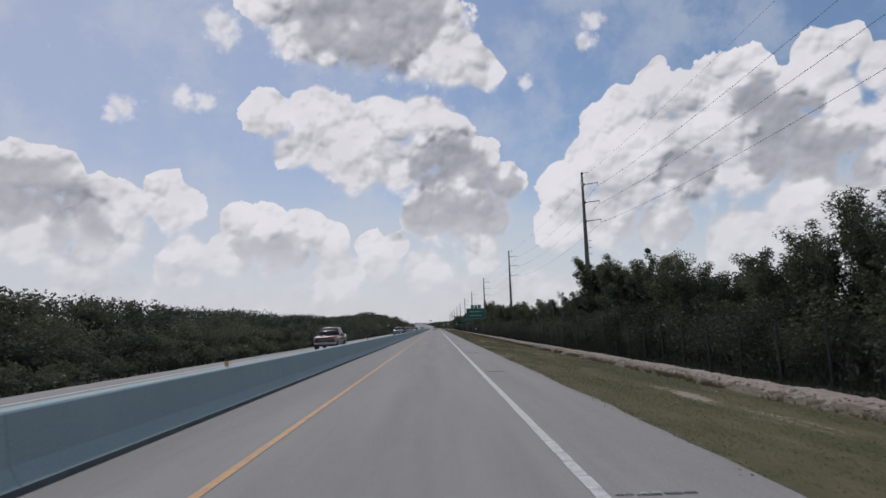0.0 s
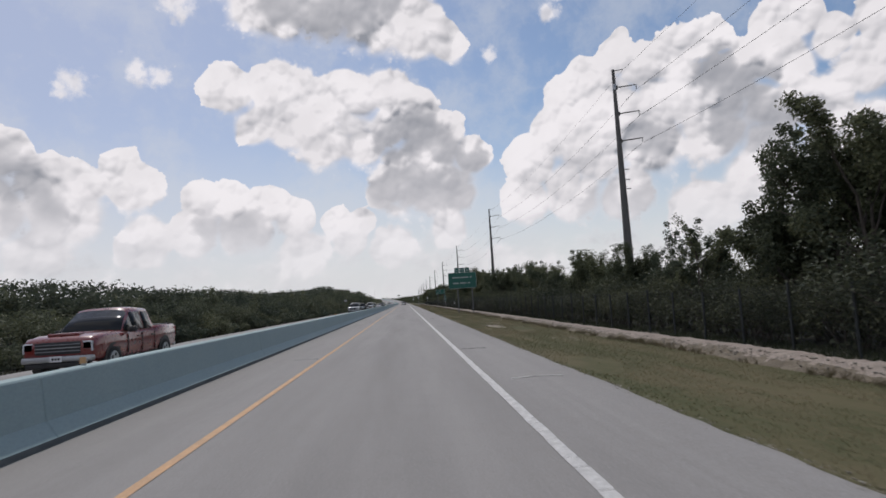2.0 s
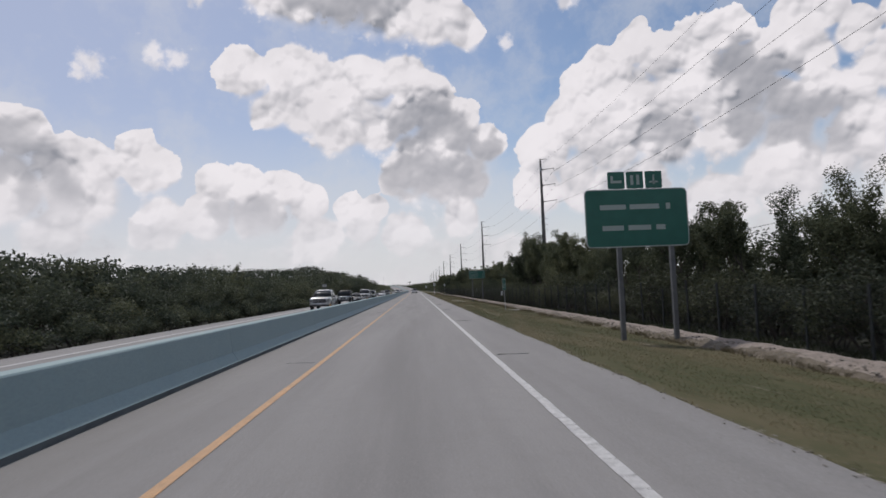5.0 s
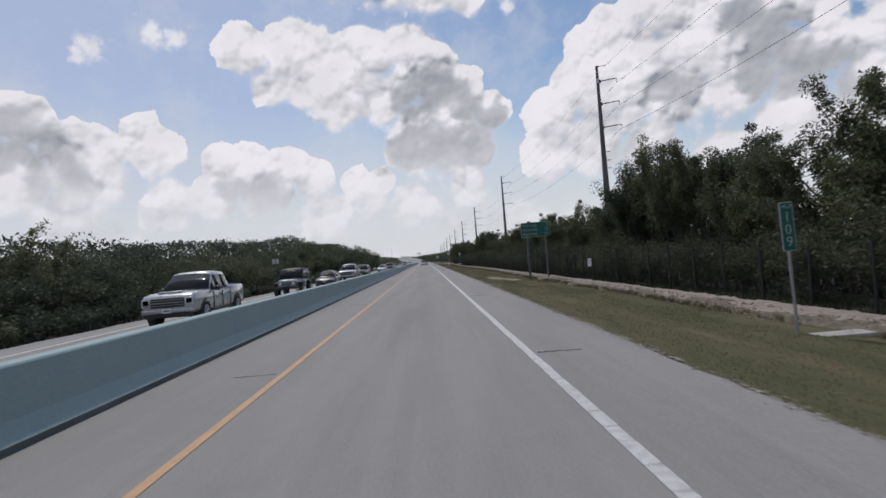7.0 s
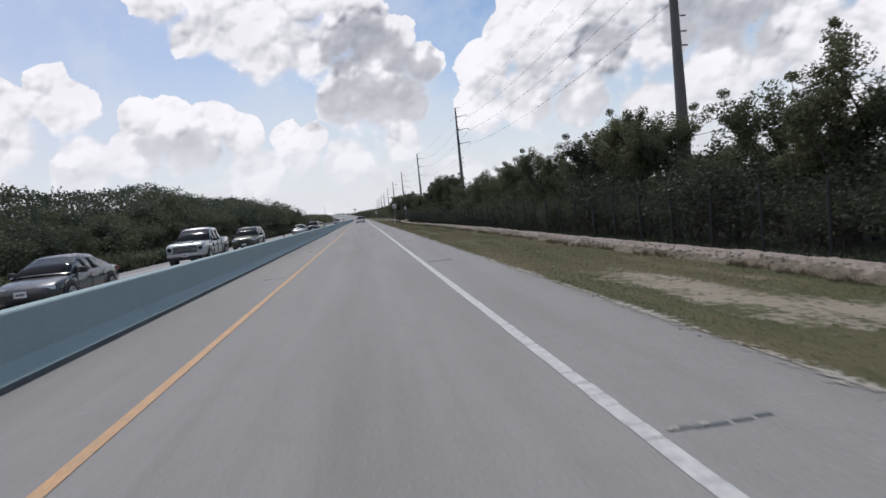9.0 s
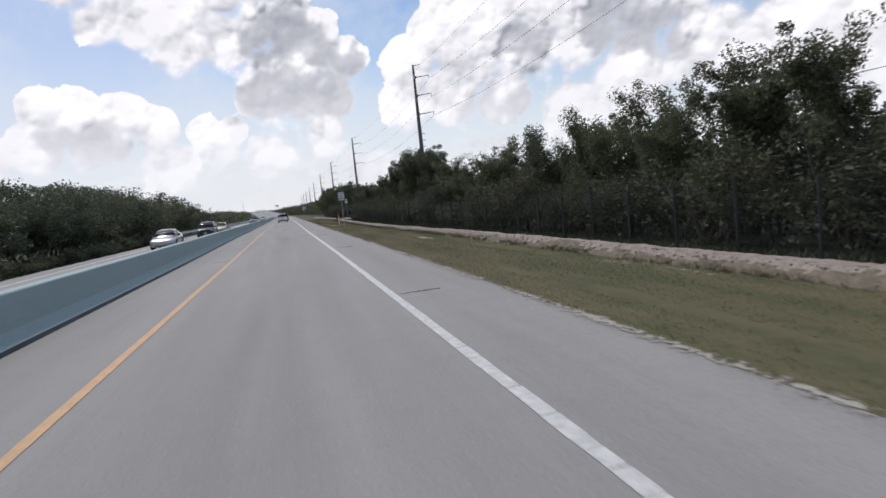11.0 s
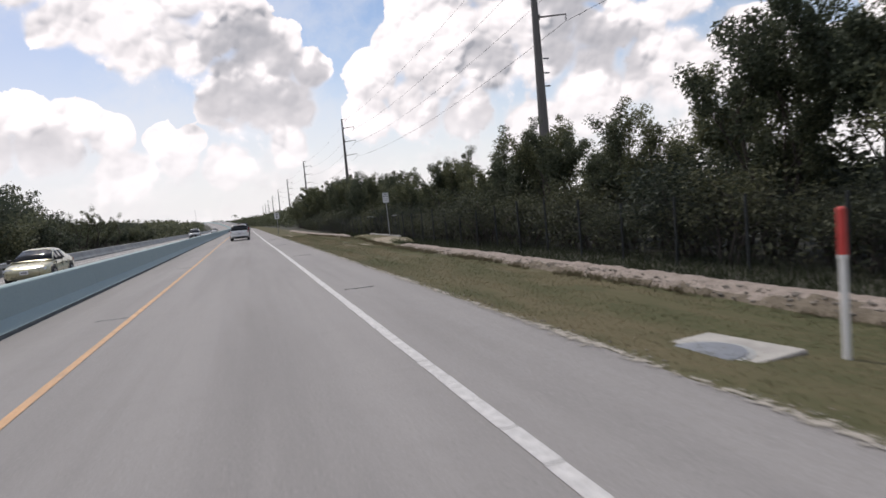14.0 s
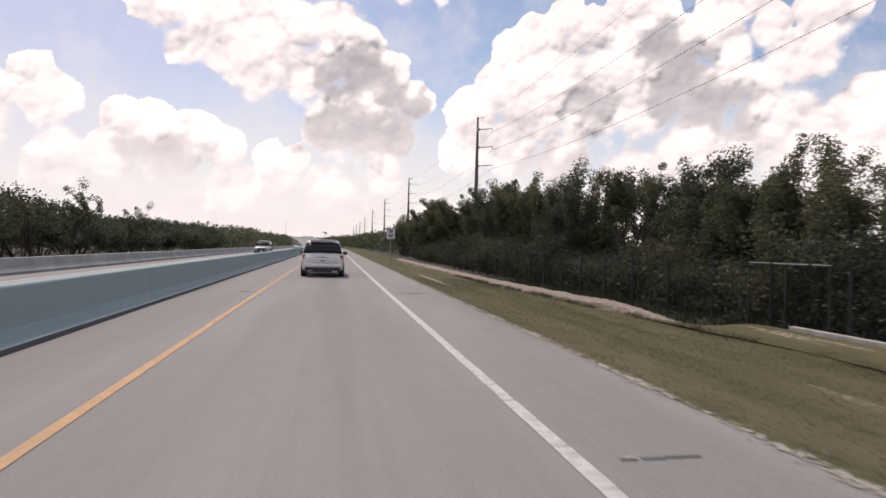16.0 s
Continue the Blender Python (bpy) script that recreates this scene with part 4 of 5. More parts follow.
lettering("NO", 0.16, M["black"], s, 0, 3.27, -0.014)
lettering("FISHING", 0.1, M["black"], s, 0, 3.12, -0.014)
bars(s, [(-0.14, -0.02, 2.92, 2.97), (0.03, 0.14, 2.92, 2.97), (-0.13, 0.12, 2.78, 2.82)], M["steel"])
part("post", rod((0, 0.045, -0.3), (0, 0.045, 3.35), 0.04, 0.04, 10), M["pale_steel"], s)

# sign on the far side of the road, seen from behind, and plate on the fence
s = thing("roadside_sign", "back of a small sign on a thin grey post", "road sign", "", pose(-14.1, 187.05, -0.2))
part("plate", round_plate(0.6, 0.45, 0.03, 0.0, 0.01, 0, 2.9), M["sign_back"], s)
part("post", rod((0, -0.04, -0.3), (0, -0.04, 3.1), 0.035, 0.035, 8), M["post_steel"], s)
s = thing("fence_notice", "small white notice plate fixed to the fence", "notice", "", pose(10.66, 168.2, 0.48, 0, 0, -60))
part("plate", round_plate(0.32, 0.5, 0.02, -0.006, 0.0, 0, 0.25), M["white_sheet"], s)
bars(s, [(-0.1, 0.1, 0.36, 0.4), (-0.1, 0.1, 0.27, 0.3), (-0.1, 0.06, 0.17, 0.2)], M["steel"], -0.007)
part("strap", block(-0.15, 0.15, 0.001, 0.06, 0.23, 0.27), M["steel"], s)

# marker post and slab
s = thing("marker_post", "white plastic marker post with a red top", "marker post", "", pose(5.3, 270.95, -0.14))
part("tube", rod((0, 0, -0.1), (0, 0, 1.02), 0.036, 0.036, 14), M["white_plastic"], s)
bm = rod((0, 0, 1.02), (0, 0, 1.46), 0.04, 0.04, 14)
bmesh.ops.create_uvsphere(bm, u_segments=14, v_segments=6, radius=0.04, matrix=Matrix.Translation((0, 0, 1.455)))
part("cap", bm, M["red_plastic"], s, "bright red plastic cap")
part("band", rod((0, 0, 0.99), (0, 0, 1.03), 0.042, 0.042, 14), M["white_plastic"], s)
s = thing("manhole_slab", "square pale concrete slab with an iron cover", "manhole", "", pose(4.34, 271.75, -0.1, 0, 0, 8))
part("slab", block(-0.74, 0.74, -0.6, 0.6, -0.1, 0.03, 0.02), M["slab"], s)
part("cover", rod((0, 0, 0.028), (0, 0, 0.045), 0.4, 0.39, 28), M["steel"], s, "grey iron manhole cover")
part("cover_ring", rod((0, 0, 0.026), (0, 0, 0.036), 0.46, 0.46, 28), M["wall"], s)

# concrete kerb below the culvert railing, railings, litter on the shoulder
ob = part("headwall", block(10.42, 10.6, 309.6, 320.5, -0.7, -0.1, 0.02), M["slab"])
apron = ribbon("apron", [(8.7, -0.36), (9.2, -0.26), (9.8, -0.17), (10.42, -0.15)], [304.5 + 0.5 * i for i in range(38)], M["verge"], True, lambda x, y, j: (0.25 * noise.noise((j, y * 0.5, 3)) if j == 0 else 0, 0.04 * noise.noise((j * 2, y * 0.8, 6)) - (0.25 * (ease((306.5 - y) / 2) + ease((y - 321) / 2)) if j else 0)))
tagged(new("apron", apron), "sandy trodden bank before the culvert headwall", "bank", kind="structure")
tagged(ob, "pale concrete culvert headwall beside the fence", "headwall")
for y0, y1, x in ((310.4, 312.3, 10.7), (319.6, 322.3, 10.7)):
    s = thing("culvert_railing", "dark steel railing with a bright top bar", "railing", "railings of the culvert", pose(x, y0, -0.3))
    part("top_bar", block(-0.025, 0.025, 0, y1 - y0, 1.66, 1.69, 0.008), M["steel"], s, "bright galvanised bar")
    for t in (0.0, 0.5, 1.0):
        part("upright", block(-0.022, 0.022, t * (y1 - y0) - 0.022, t * (y1 - y0) + 0.022, -0.3, 1.66), M["dark_steel"], s)
bm = block(2.2, 2.72, -0.03, 0.03, 0.0, 0.006)
block(2.66, 3.2, -0.03, 0.03, 0.0, 0.006, 0, bm)
for q in bm.verts:
    q.co.y += 0.22 - 0.42 * abs(q.co.x - 2.7)
tagged(part("paint_stroke", bm, M["white_line"]), "thin white paint stroke across the shoulder", "road marking", kind="structure").location = (0, 51.1, 0)

# transverse joints: dark sealed slots across the shoulders with pale broken pieces of filler
rng = random.Random(3)
for i, y in enumerate((11.1, 27.3, 42.9, 58.6, 76.1, 92.0, 107.8, 123.6, 139.5, 155.5, 171.0, 186.5, 202.0, 217.5, 233.1, 249.0, 264.6, 280.5, 296.1, 312.1, 328.0)):
    for x0, x1 in ((1.92, 2.6), (-3.2, -2.6)):
        if x0 < 0 and i % 3 == 1:
            continue
        joint = tagged(new("pavement_joint"), "short dark sealed joint with broken pale filler across the shoulder", "pavement joint", kind="structure")
        joint.location = (0, y, 0)
        bm = bmesh.new()
        a = x0
        while a < x1:
            e = min(x1 + 0.1, a + rng.uniform(0.12, 0.3))
            g = rng.uniform(-0.03, 0.02)
            block(a, e, g, g + rng.uniform(0.03, 0.06), -0.01, 0.004, 0, bm)
            a = e + rng.uniform(0.0, 0.05)
        part("slot", bm, M["dark_strip"], joint)
        for q in range(rng.choice((1, 2, 3)) if x0 > 0 else rng.choice((0, 1, 2))):
            c = x0 + (x1 - x0) * (q + rng.uniform(0.2, 0.7)) / 4
            bm = block(c - rng.uniform(0.03, 0.055), c + rng.uniform(0.02, 0.05), 0.0, rng.uniform(0.03, 0.045), 0.0, rng.uniform(0.009, 0.014), 0.004)
            for w in bm.verts:
                w.co += Vector((rng.uniform(-0.01, 0.01), rng.uniform(-0.01, 0.01), rng.uniform(0, 0.004)))
            part("filler_piece", bm, M["slab"], joint)

# ================= chain-link fence =================
fence = thing("chain_link_fence", "dark chain-link fence on thin steel posts before the trees", "fence")
post_me = panel_me = None
FX = 10.8
for i in range(158):
    y = -20 + 2.44 * i
    if post_me is None:
        ob = part("fence_post", rod((FX, 0, -0.8), (FX, 0, 1.45), 0.042, 0.042, 7), M["dark_steel"], fence)
        post_me = ob.data
        bm = bmesh.new()
        bm.faces.new([bm.verts.new(q) for q in ((FX + 0.045, 0, -0.5), (FX + 0.045, 2.44, -0.5), (FX + 0.045, 2.44, 1.4), (FX + 0.045, 0, 1.4))])
        ob2 = part("wire_mesh", bm, M["fabric"], fence)
        panel_me = ob2.data
    else:
        ob, ob2 = new("fence_post", post_me), new("wire_mesh", panel_me)
        ob.parent = ob2.parent = fence
    ob.location = ob2.location = (0, y, 0)
    ob.rotation_euler = (radians(random.uniform(-1, 1)), radians(random.uniform(-1, 1)), 0)
    if 250 < y < 330 and i % 6 == 0:
        ob.location.z += 0.1


# ================= vehicles =================
def loft(rows, mat, name, owner, label=""):
    """A car body: rows of y, z of the sill, z of the shoulder, z of the top, half width; rounded in section."""
    bm = bmesh.new()
    rings = []
    for y, z0, z1, z2, w in rows:
        half = [(w * 0.86, z0), (w * 0.97, z0 + 0.10), (w, z0 + (z1 - z0) * 0.55), (w * 0.985, z1), (w * 0.93, z1 + (z2 - z1) * 0.7), (w * 0.8, z2), (w * 0.4, z2 + 0.015)]
        rings.append([bm.verts.new((x, y, z)) for x, z in half + [(-x, z) for x, z in half[::-1]]])
    n = len(rings[0])
    for a, b in zip(rings, rings[1:]):
        for i in range(n):
            bm.faces.new((a[i], a[(i + 1) % n], b[(i + 1) % n], b[i]))
    bm.faces.new(rings[0])
    bm.faces.new(rings[-1][::-1])
    return part(name, bm, mat, owner, label, True)


def quad(points, mat, name, owner, thick=0.02, label=""):
    """A pane or panel with thickness from four corners."""
    p = [Vector(q) for q in points]
    nrm = (p[1] - p[0]).cross(p[3] - p[0]).normalized() * thick
    bm = bmesh.new()
    a, b = [bm.verts.new(q) for q in p], [bm.verts.new(q - nrm) for q in p]
    for i in range(4):
        bm.faces.new((a[i], a[(i + 1) % 4], b[(i + 1) % 4], b[i]))
    bm.faces.new(a)
    bm.faces.new(b[::-1])
    return part(name, bm, mat, owner, label)


def cabin(owner, paint, y0, y1, y2, y3, zb, zt, wb, wt, splits):
    """The glasshouse: a rounded painted shell with panes set 8 mm proud. y0, y1: foot and head of the rear window; y2, y3: head and foot of the windscreen."""
    def section(top):
        k = (top - zb) / (zt - zb)
        side = wb + (wt - wb) * k
        half = [(wb * 0.97, zb - 0.12), (wb, zb), (side + 0.02, top - 0.11 * k), (side - 0.05, top - 0.035 * k), (side * 0.62, top + 0.012), (side * 0.2, top + 0.02)]
        return half + [(-x, z) for x, z in half[::-1]]

    rings = [(y0, zb + 0.01), (y1, zt), (y1 + (y2 - y1) * 0.5, zt + 0.025), (y2, zt), (y3, zb + 0.01)]
    pts = [[Vector((x, y, z)) for x, z in section(top)] for y, top in rings]
    n = len(pts[0])
    bm = bmesh.new()
    vs = [[bm.verts.new(q) for q in row] for row in pts]
    for a, b in zip(vs, vs[1:]):
        for i in range(n - 1):
            bm.faces.new((a[i], a[i + 1], b[i + 1], b[i]))
    bmesh.ops.remove_doubles(bm, verts=bm.verts, dist=0.002)
    part("roof", bm, paint, owner, "", True)
    heart = Vector((0, (y1 + y2) / 2, (zb + zt) / 2))

    def pane(name, ring, v0, v1, i0, i1, u0, u1):
        """A pane over the shell between two rings and the section points i0 to i1."""
        cols = [i0 + u0] + [float(i) for i in range(i0 + 1, i1)] + [i1 - 1 + u1]
        grid = []
        for v in (v0, v1):
            row = []
            for c in cols:
                i, f = min(int(c), n - 2), c - min(int(c), n - 2)
                p = pts[ring][i].lerp(pts[ring][i + 1], f)
                q = pts[ring + 1][i].lerp(pts[ring + 1][i + 1], f)
                row.append(p.lerp(q, v))
            grid.append(row)
        k = len(cols)
        face = (grid[0][-1] - grid[0][0]).cross(grid[1][k // 2] - grid[0][k // 2]).normalized()
        if face.dot(grid[0][k // 2] - heart) < 0:
            face = -face
        bm = bmesh.new()
        top = [[bm.verts.new(q + face * 0.012) for q in row] for row in grid]
        low = [[bm.verts.new(q - face * 0.015) for q in row] for row in grid]
        for i in range(k - 1):
            bm.faces.new((top[0][i], top[0][i + 1], top[1][i + 1], top[1][i]))
            bm.faces.new((low[0][i], low[0][i + 1], low[1][i + 1], low[1][i]))
            for r in (0, 1):
                bm.faces.new((top[r][i], top[r][i + 1], low[r][i + 1], low[r][i]))
        for i in (0, k - 1):
            bm.faces.new((top[0][i], top[1][i], low[1][i], low[0][i]))
        part(name, bm, M["glass"], owner, "", True)

    pane("windscreen", 3, 0.09, 0.93, 2, n - 3, 0.35, 0.65)
    pane("rear_window", 0, 0.1, 0.84, 2, n - 3, 0.35, 0.65)
    cuts = [0.0] + list(splits) + [1.0]
    for a, b in zip(cuts, cuts[1:]):
        for lo, hi in ((a, b),):
            for r in (1, 2):
                p, q = max(lo, 0.5 * (r - 1)), min(hi, 0.5 * r)
                if q - p > 0.04:
                    v0, v1 = (p - 0.5 * (r - 1)) * 2, (q - 0.5 * (r - 1)) * 2
                    v0 += 0.06 if p == lo else 0.0
                    v1 -= 0.06 if q == hi and hi < 1.0 else 0.0
                    pane("side_window", r, v0, v1, 1, 2, 0.06, 0.94)
                    pane("side_window", r, v0, v1, n - 3, n - 2, 0.06, 0.94)
    for i0 in (1, n - 3):
        pane("quarter_window", 3, 0.0, 0.72, i0, i0 + 1, 0.06 if i0 == 1 else 0.2, 0.8 if i0 == 1 else 0.94)
    for s in (-1, 1):
        mirror = part("door_mirror", block(s * (wb + 0.17) - 0.11, s * (wb + 0.17) + 0.11, y3 - 0.5, y3 - 0.38, zb - 0.02, zb + 0.15, 0.04), M["trim"], owner, "", True)
        part("mirror_arm", block(min(s * wb, s * (wb + 0.1)) - 0.01, max(s * wb, s * (wb + 0.1)) + 0.01, y3 - 0.46, y3 - 0.42, zb, zb + 0.05, 0.008), M["trim"], mirror)


def wheels(owner, ys, w, r, width=0.24):
    for y in ys:
        for s in (-1, 1):
            part("wheel_arch", rod((s * (w - 0.24), y, r + 0.03), (s * (w + 0.006), y, r + 0.03), r * 1.17, r * 1.17, 28), M["trim"], owner)
            bm = rod((s * (w - width + 0.03), y, r), (s * (w + 0.028), y, r), r, r, 28)
            bmesh.ops.bevel(bm, geom=[e for e in bm.edges if len(e.link_faces) == 2 and any(len(f.verts) > 6 for f in e.link_faces)], offset=0.03, segments=2, affect="EDGES")
            tyre = part("wheel", bm, M["tyre"], owner)
            rim = part("rim", rod((s * (w + 0.02), y, r), (s * (w + 0.034), y, r), r * 0.68, r * 0.64, 20), M["rim"], tyre)
            for k in range(5):
                a = 1.2566 * k + 0.6
                c = Vector((s * (w + 0.035), y + 0.42 * r * math.cos(a), r + 0.42 * r * math.sin(a)))
                part("rim_gap", rod(c - Vector((0.003, 0, 0)), c + Vector((0.003, 0, 0)), r * 0.15, r * 0.15, 6), M["trim"], tyre)


def seams(owner, ys, w, z0, z1):
    """Door gaps and handles on both flanks."""
    for s in (-1, 1):
        for y in ys:
            a, b = sorted((s * (w - 0.08), s * (w + 0.002)))
            part("door_gap", block(a, b, y - 0.006, y + 0.006, z0 + 0.12, z1), M["trim"], owner)
        for y in ys[:-1]:
            a, b = sorted((s * (w - 0.02), s * (w + 0.025)))
            part("door_handle", block(a, b, y + 0.08, y + 0.28, z1 - 0.13, z1 - 0.09, 0.01), M["trim"], owner)
        a, b = sorted((s * (w - 0.2), s * (w - 0.03)))
        part("sill", block(a, b, ys[0] - 0.35, ys[-1] + 0.2, z0 - 0.04, z0 + 0.06, 0.015), M["trim"], owner)


def lamp_pair(owner, name, x0, x1, y0, y1, z0, z1, mat, label=""):
    for s in (-1, 1):
        a, b = sorted((s * x0, s * x1))
        part(name, block(a, b, y0, y1, z0, z1, 0.015), mat, owner, label)


def plate(owner, y, z, facing):
    p = part("number_plate", block(-0.16, 0.16, y - 0.006, y + 0.006, z, z + 0.16, 0.004), M["white_sheet"], owner)
    for i in range(3):
        part("plate_bar", block(-0.11 + 0.08 * i, -0.05 + 0.08 * i, y + facing * 0.007, y + facing * 0.01, z + 0.05, z + 0.11), M["trim"], p)


def sedan(label, paint, m, length=4.65, width=1.82, height=1.44, lights="lamp", group="oncoming cars"):
    c = thing("sedan_car", label, "car", group, m)
    h, w, s = length / 2, width / 2, height / 1.44
    loft([(-h, 0.42, 0.72 * s, 0.86 * s, w * 0.78), (-h + 0.12, 0.28, 0.78 * s, 0.98 * s, w * 0.92), (-h + 0.7, 0.2, 0.84 * s, 1.0 * s, w), (-0.4, 0.18, 0.84 * s, 0.96 * s, w), (0.6, 0.18, 0.82 * s, 0.94 * s, w),
          (1.2, 0.2, 0.76 * s, 0.88 * s, w), (h - 0.5, 0.2, 0.66 * s, 0.78 * s, w * 0.97), (h - 0.12, 0.24, 0.58 * s, 0.66 * s, w * 0.86), (h, 0.36, 0.5, 0.56 * s, w * 0.7)], paint, "body", c)
    cabin(c, paint, -h + 0.55, -h + 1.45, 0.25, 1.15, 0.92 * s, height, w * 0.9, w * 0.66, (0.5,))
    wheels(c, (-1.35, 1.42), w, 0.33)
    seams(c, (-0.85, 0.05, 0.95), w, 0.2, 0.84 * s)
    lamp_pair(c, "headlamp", 0.42, 0.8, h - 0.24, h - 0.1, 0.56, 0.68, M[lights])
    lamp_pair(c, "tail_lamp", 0.4, 0.82, -h + 0.0, -h + 0.1, 0.72, 0.86, M["tail"])
    part("grille", block(-0.45, 0.45, h - 0.1, h - 0.01, 0.34, 0.5, 0.02), M["trim"], c)
    plate(c, h + 0.006, 0.42, 1)
    return c


def suv(label, paint, m, length=4.75, width=1.92, height=1.74, lights="lamp", group="oncoming cars"):
    c = thing("suv_car", label, "car", group, m)
    h, w = length / 2, width / 2
    loft([(-h, 0.45, 0.85, 1.02, w * 0.85), (-h + 0.15, 0.32, 0.92, 1.08, w * 0.97), (-0.4, 0.25, 0.95, 1.08, w), (0.8, 0.25, 0.93, 1.08, w), (1.3, 0.26, 0.88, 1.04, w), (h - 0.35, 0.28, 0.82, 0.97, w * 0.97), (h - 0.08, 0.32, 0.74, 0.88, w * 0.88), (h, 0.42, 0.66, 0.76, w * 0.8)], paint, "body", c)
    cabin(c, paint, -h + 0.12, -h + 0.5, 0.4, 1.15, 1.06, height, w * 0.93, w * 0.74, (0.33, 0.66))
    wheels(c, (-1.4, 1.45), w, 0.37)
    seams(c, (-0.85, 0.1, 1.0), w, 0.26, 0.95)
    lamp_pair(c, "headlamp", 0.5, 0.86, h - 0.16, h - 0.02, 0.72, 0.84, M[lights])
    lamp_pair(c, "tail_lamp", 0.7, 0.9, -h - 0.01, -h + 0.1, 0.8, 1.02, M["tail"])
    part("grille", block(-0.46, 0.46, h - 0.08, h + 0.015, 0.5, 0.78, 0.02), M["trim"], c)
    part("bumper", block(-0.8, 0.8, h - 0.1, h + 0.04, 0.34, 0.48, 0.03), M["trim"], c)
    lamp_pair(c, "roof_rail", w * 0.64, w * 0.68, -h + 0.6, 0.3, height, height + 0.05, M["trim"])
    plate(c, h + 0.05, 0.38, 1)
    return c


def pickup(label, paint, m, lights="lamp", chrome="steel"):
    """A crew-cab pickup: tall square nose, long bonnet, four doors, short open bed."""
    c = thing("pickup_truck", label, "pickup truck", "oncoming cars", m)
    h, w = 2.95, 1.0
    loft([(-h, 0.6, 1.2, 1.27, w * 0.93), (-h + 0.06, 0.52, 1.24, 1.33, w * 0.97), (-1.15, 0.46, 1.24, 1.33, w), (-1.1, 0.44, 1.16, 1.26, w * 0.985), (1.05, 0.42, 1.14, 1.24, w * 0.985), (1.2, 0.44, 1.14, 1.25, w), (1.7, 0.44, 1.16, 1.27, w * 1.01),
          (h - 0.55, 0.46, 1.13, 1.24, w * 1.0), (h - 0.2, 0.5, 1.1, 1.19, w * 0.97), (h - 0.06, 0.52, 1.04, 1.13, w * 0.93), (h, 0.58, 0.98, 1.06, w * 0.89)], paint, "body", c)
    part("bed_floor", block(-w * 0.84, w * 0.84, -h + 0.14, -1.2, 1.28, 1.352, 0.01), M["trim"], c, "dark open truck bed")
    part("bonnet_bulge", block(-0.42, 0.42, 1.35, h - 0.25, 1.2, 1.295, 0.04), paint, c, "", True)
    cabin(c, paint, -1.1, -0.92, 0.5, 1.3, 1.2, 1.94, w * 0.93, w * 0.74, (0.42,))
    wheels(c, (-1.85, 1.92), w, 0.42, 0.28)
    seams(c, (-1.02, -0.05, 0.95), w, 0.44, 1.14)
    lamp_pair(c, "headlamp", 0.66, 0.92, h - 0.14, h + 0.0, 0.84, 1.05, M["insulator"])
    lamp_pair(c, "lamp_strip", 0.66, 0.9, h - 0.02, h + 0.012, 1.02, 1.06, M[lights], "bright lamp strip")
    lamp_pair(c, "lamp_strip", 0.88, 0.92, h - 0.06, h + 0.012, 0.78, 1.04, M[lights], "bright lamp strip")
    lamp_pair(c, "tail_lamp", 0.82, 0.96, -h - 0.01, -h + 0.06, 0.88, 1.22, M["tail"])
    g = part("grille", block(-0.62, 0.62, h - 0.1, h + 0.01, 0.72, 1.07, 0.04), M["trim"], c)
    for i in range(3):
        part("grille_bar", block(-0.6, 0.6, h + 0.008, h + 0.024, 0.8 + 0.09 * i, 0.825 + 0.09 * i, 0.005), M["insulator"] if i != 1 else M[chrome], g)
    part("bumper", block(-0.93, 0.93, h - 0.16, h + 0.09, 0.52, 0.68, 0.05), M[chrome], c, "", True)
    part("lower_bumper", block(-0.85, 0.85, h - 0.16, h + 0.04, 0.36, 0.52, 0.04), M["trim"], c, "black lower bumper", True)
    part("rear_bumper", block(-0.92, 0.92, -h - 0.1, -h + 0.05, 0.52, 0.7, 0.04), M[chrome], c)
    plate(c, h + 0.098, 0.53, 1)
    return c


def jeep(label, paint, m):
    c = thing("off_road_car", label, "off-road car", "oncoming cars", m)
    h, w = 2.1, 0.82
    loft([(-h + 0.2, 0.55, 1.05, 1.14, w * 0.97), (-0.2, 0.5, 1.05, 1.14, w), (0.75, 0.5, 1.05, 1.14, w), (0.8, 0.55, 1.04, 1.14, w * 0.86), (h - 0.15, 0.6, 1.0, 1.1, w * 0.74), (h - 0.08, 0.6, 0.98, 1.06, w * 0.72)], paint, "body", c)
    cabin(c, M["trim"], -h + 0.22, -h + 0.34, 0.42, 0.72, 1.12, 1.84, w * 0.97, w * 0.9, (0.33, 0.66))
    wheels(c, (-1.25, 1.3), w + 0.12, 0.41, 0.27)
    for s in (-1, 1):
        for y in (-1.25, 1.3):
            bm = block(s * (w + 0.02) - 0.13, s * (w + 0.02) + 0.13, y - 0.55, y + 0.55, 0.84, 0.94, 0.03)
            part("fender", bm, M["trim"], c)
    g = part("grille", block(-0.56, 0.56, h - 0.1, h - 0.03, 0.66, 1.04, 0.04), paint, c)
    for i in range(7):
        part("grille_slot", block(-0.3 + 0.09 * i, -0.25 + 0.09 * i, h - 0.03, h - 0.022, 0.7, 0.98), M["black"], g)
    for s in (-1, 1):
        part("headlamp", rod((s * 0.43, h - 0.06, 0.88), (s * 0.43, h - 0.01, 0.88), 0.09, 0.085, 18), M["lamp"], c)
    part("bumper", block(-0.8, 0.8, h - 0.05, h + 0.16, 0.5, 0.66, 0.03), M["trim"], c)
    return c


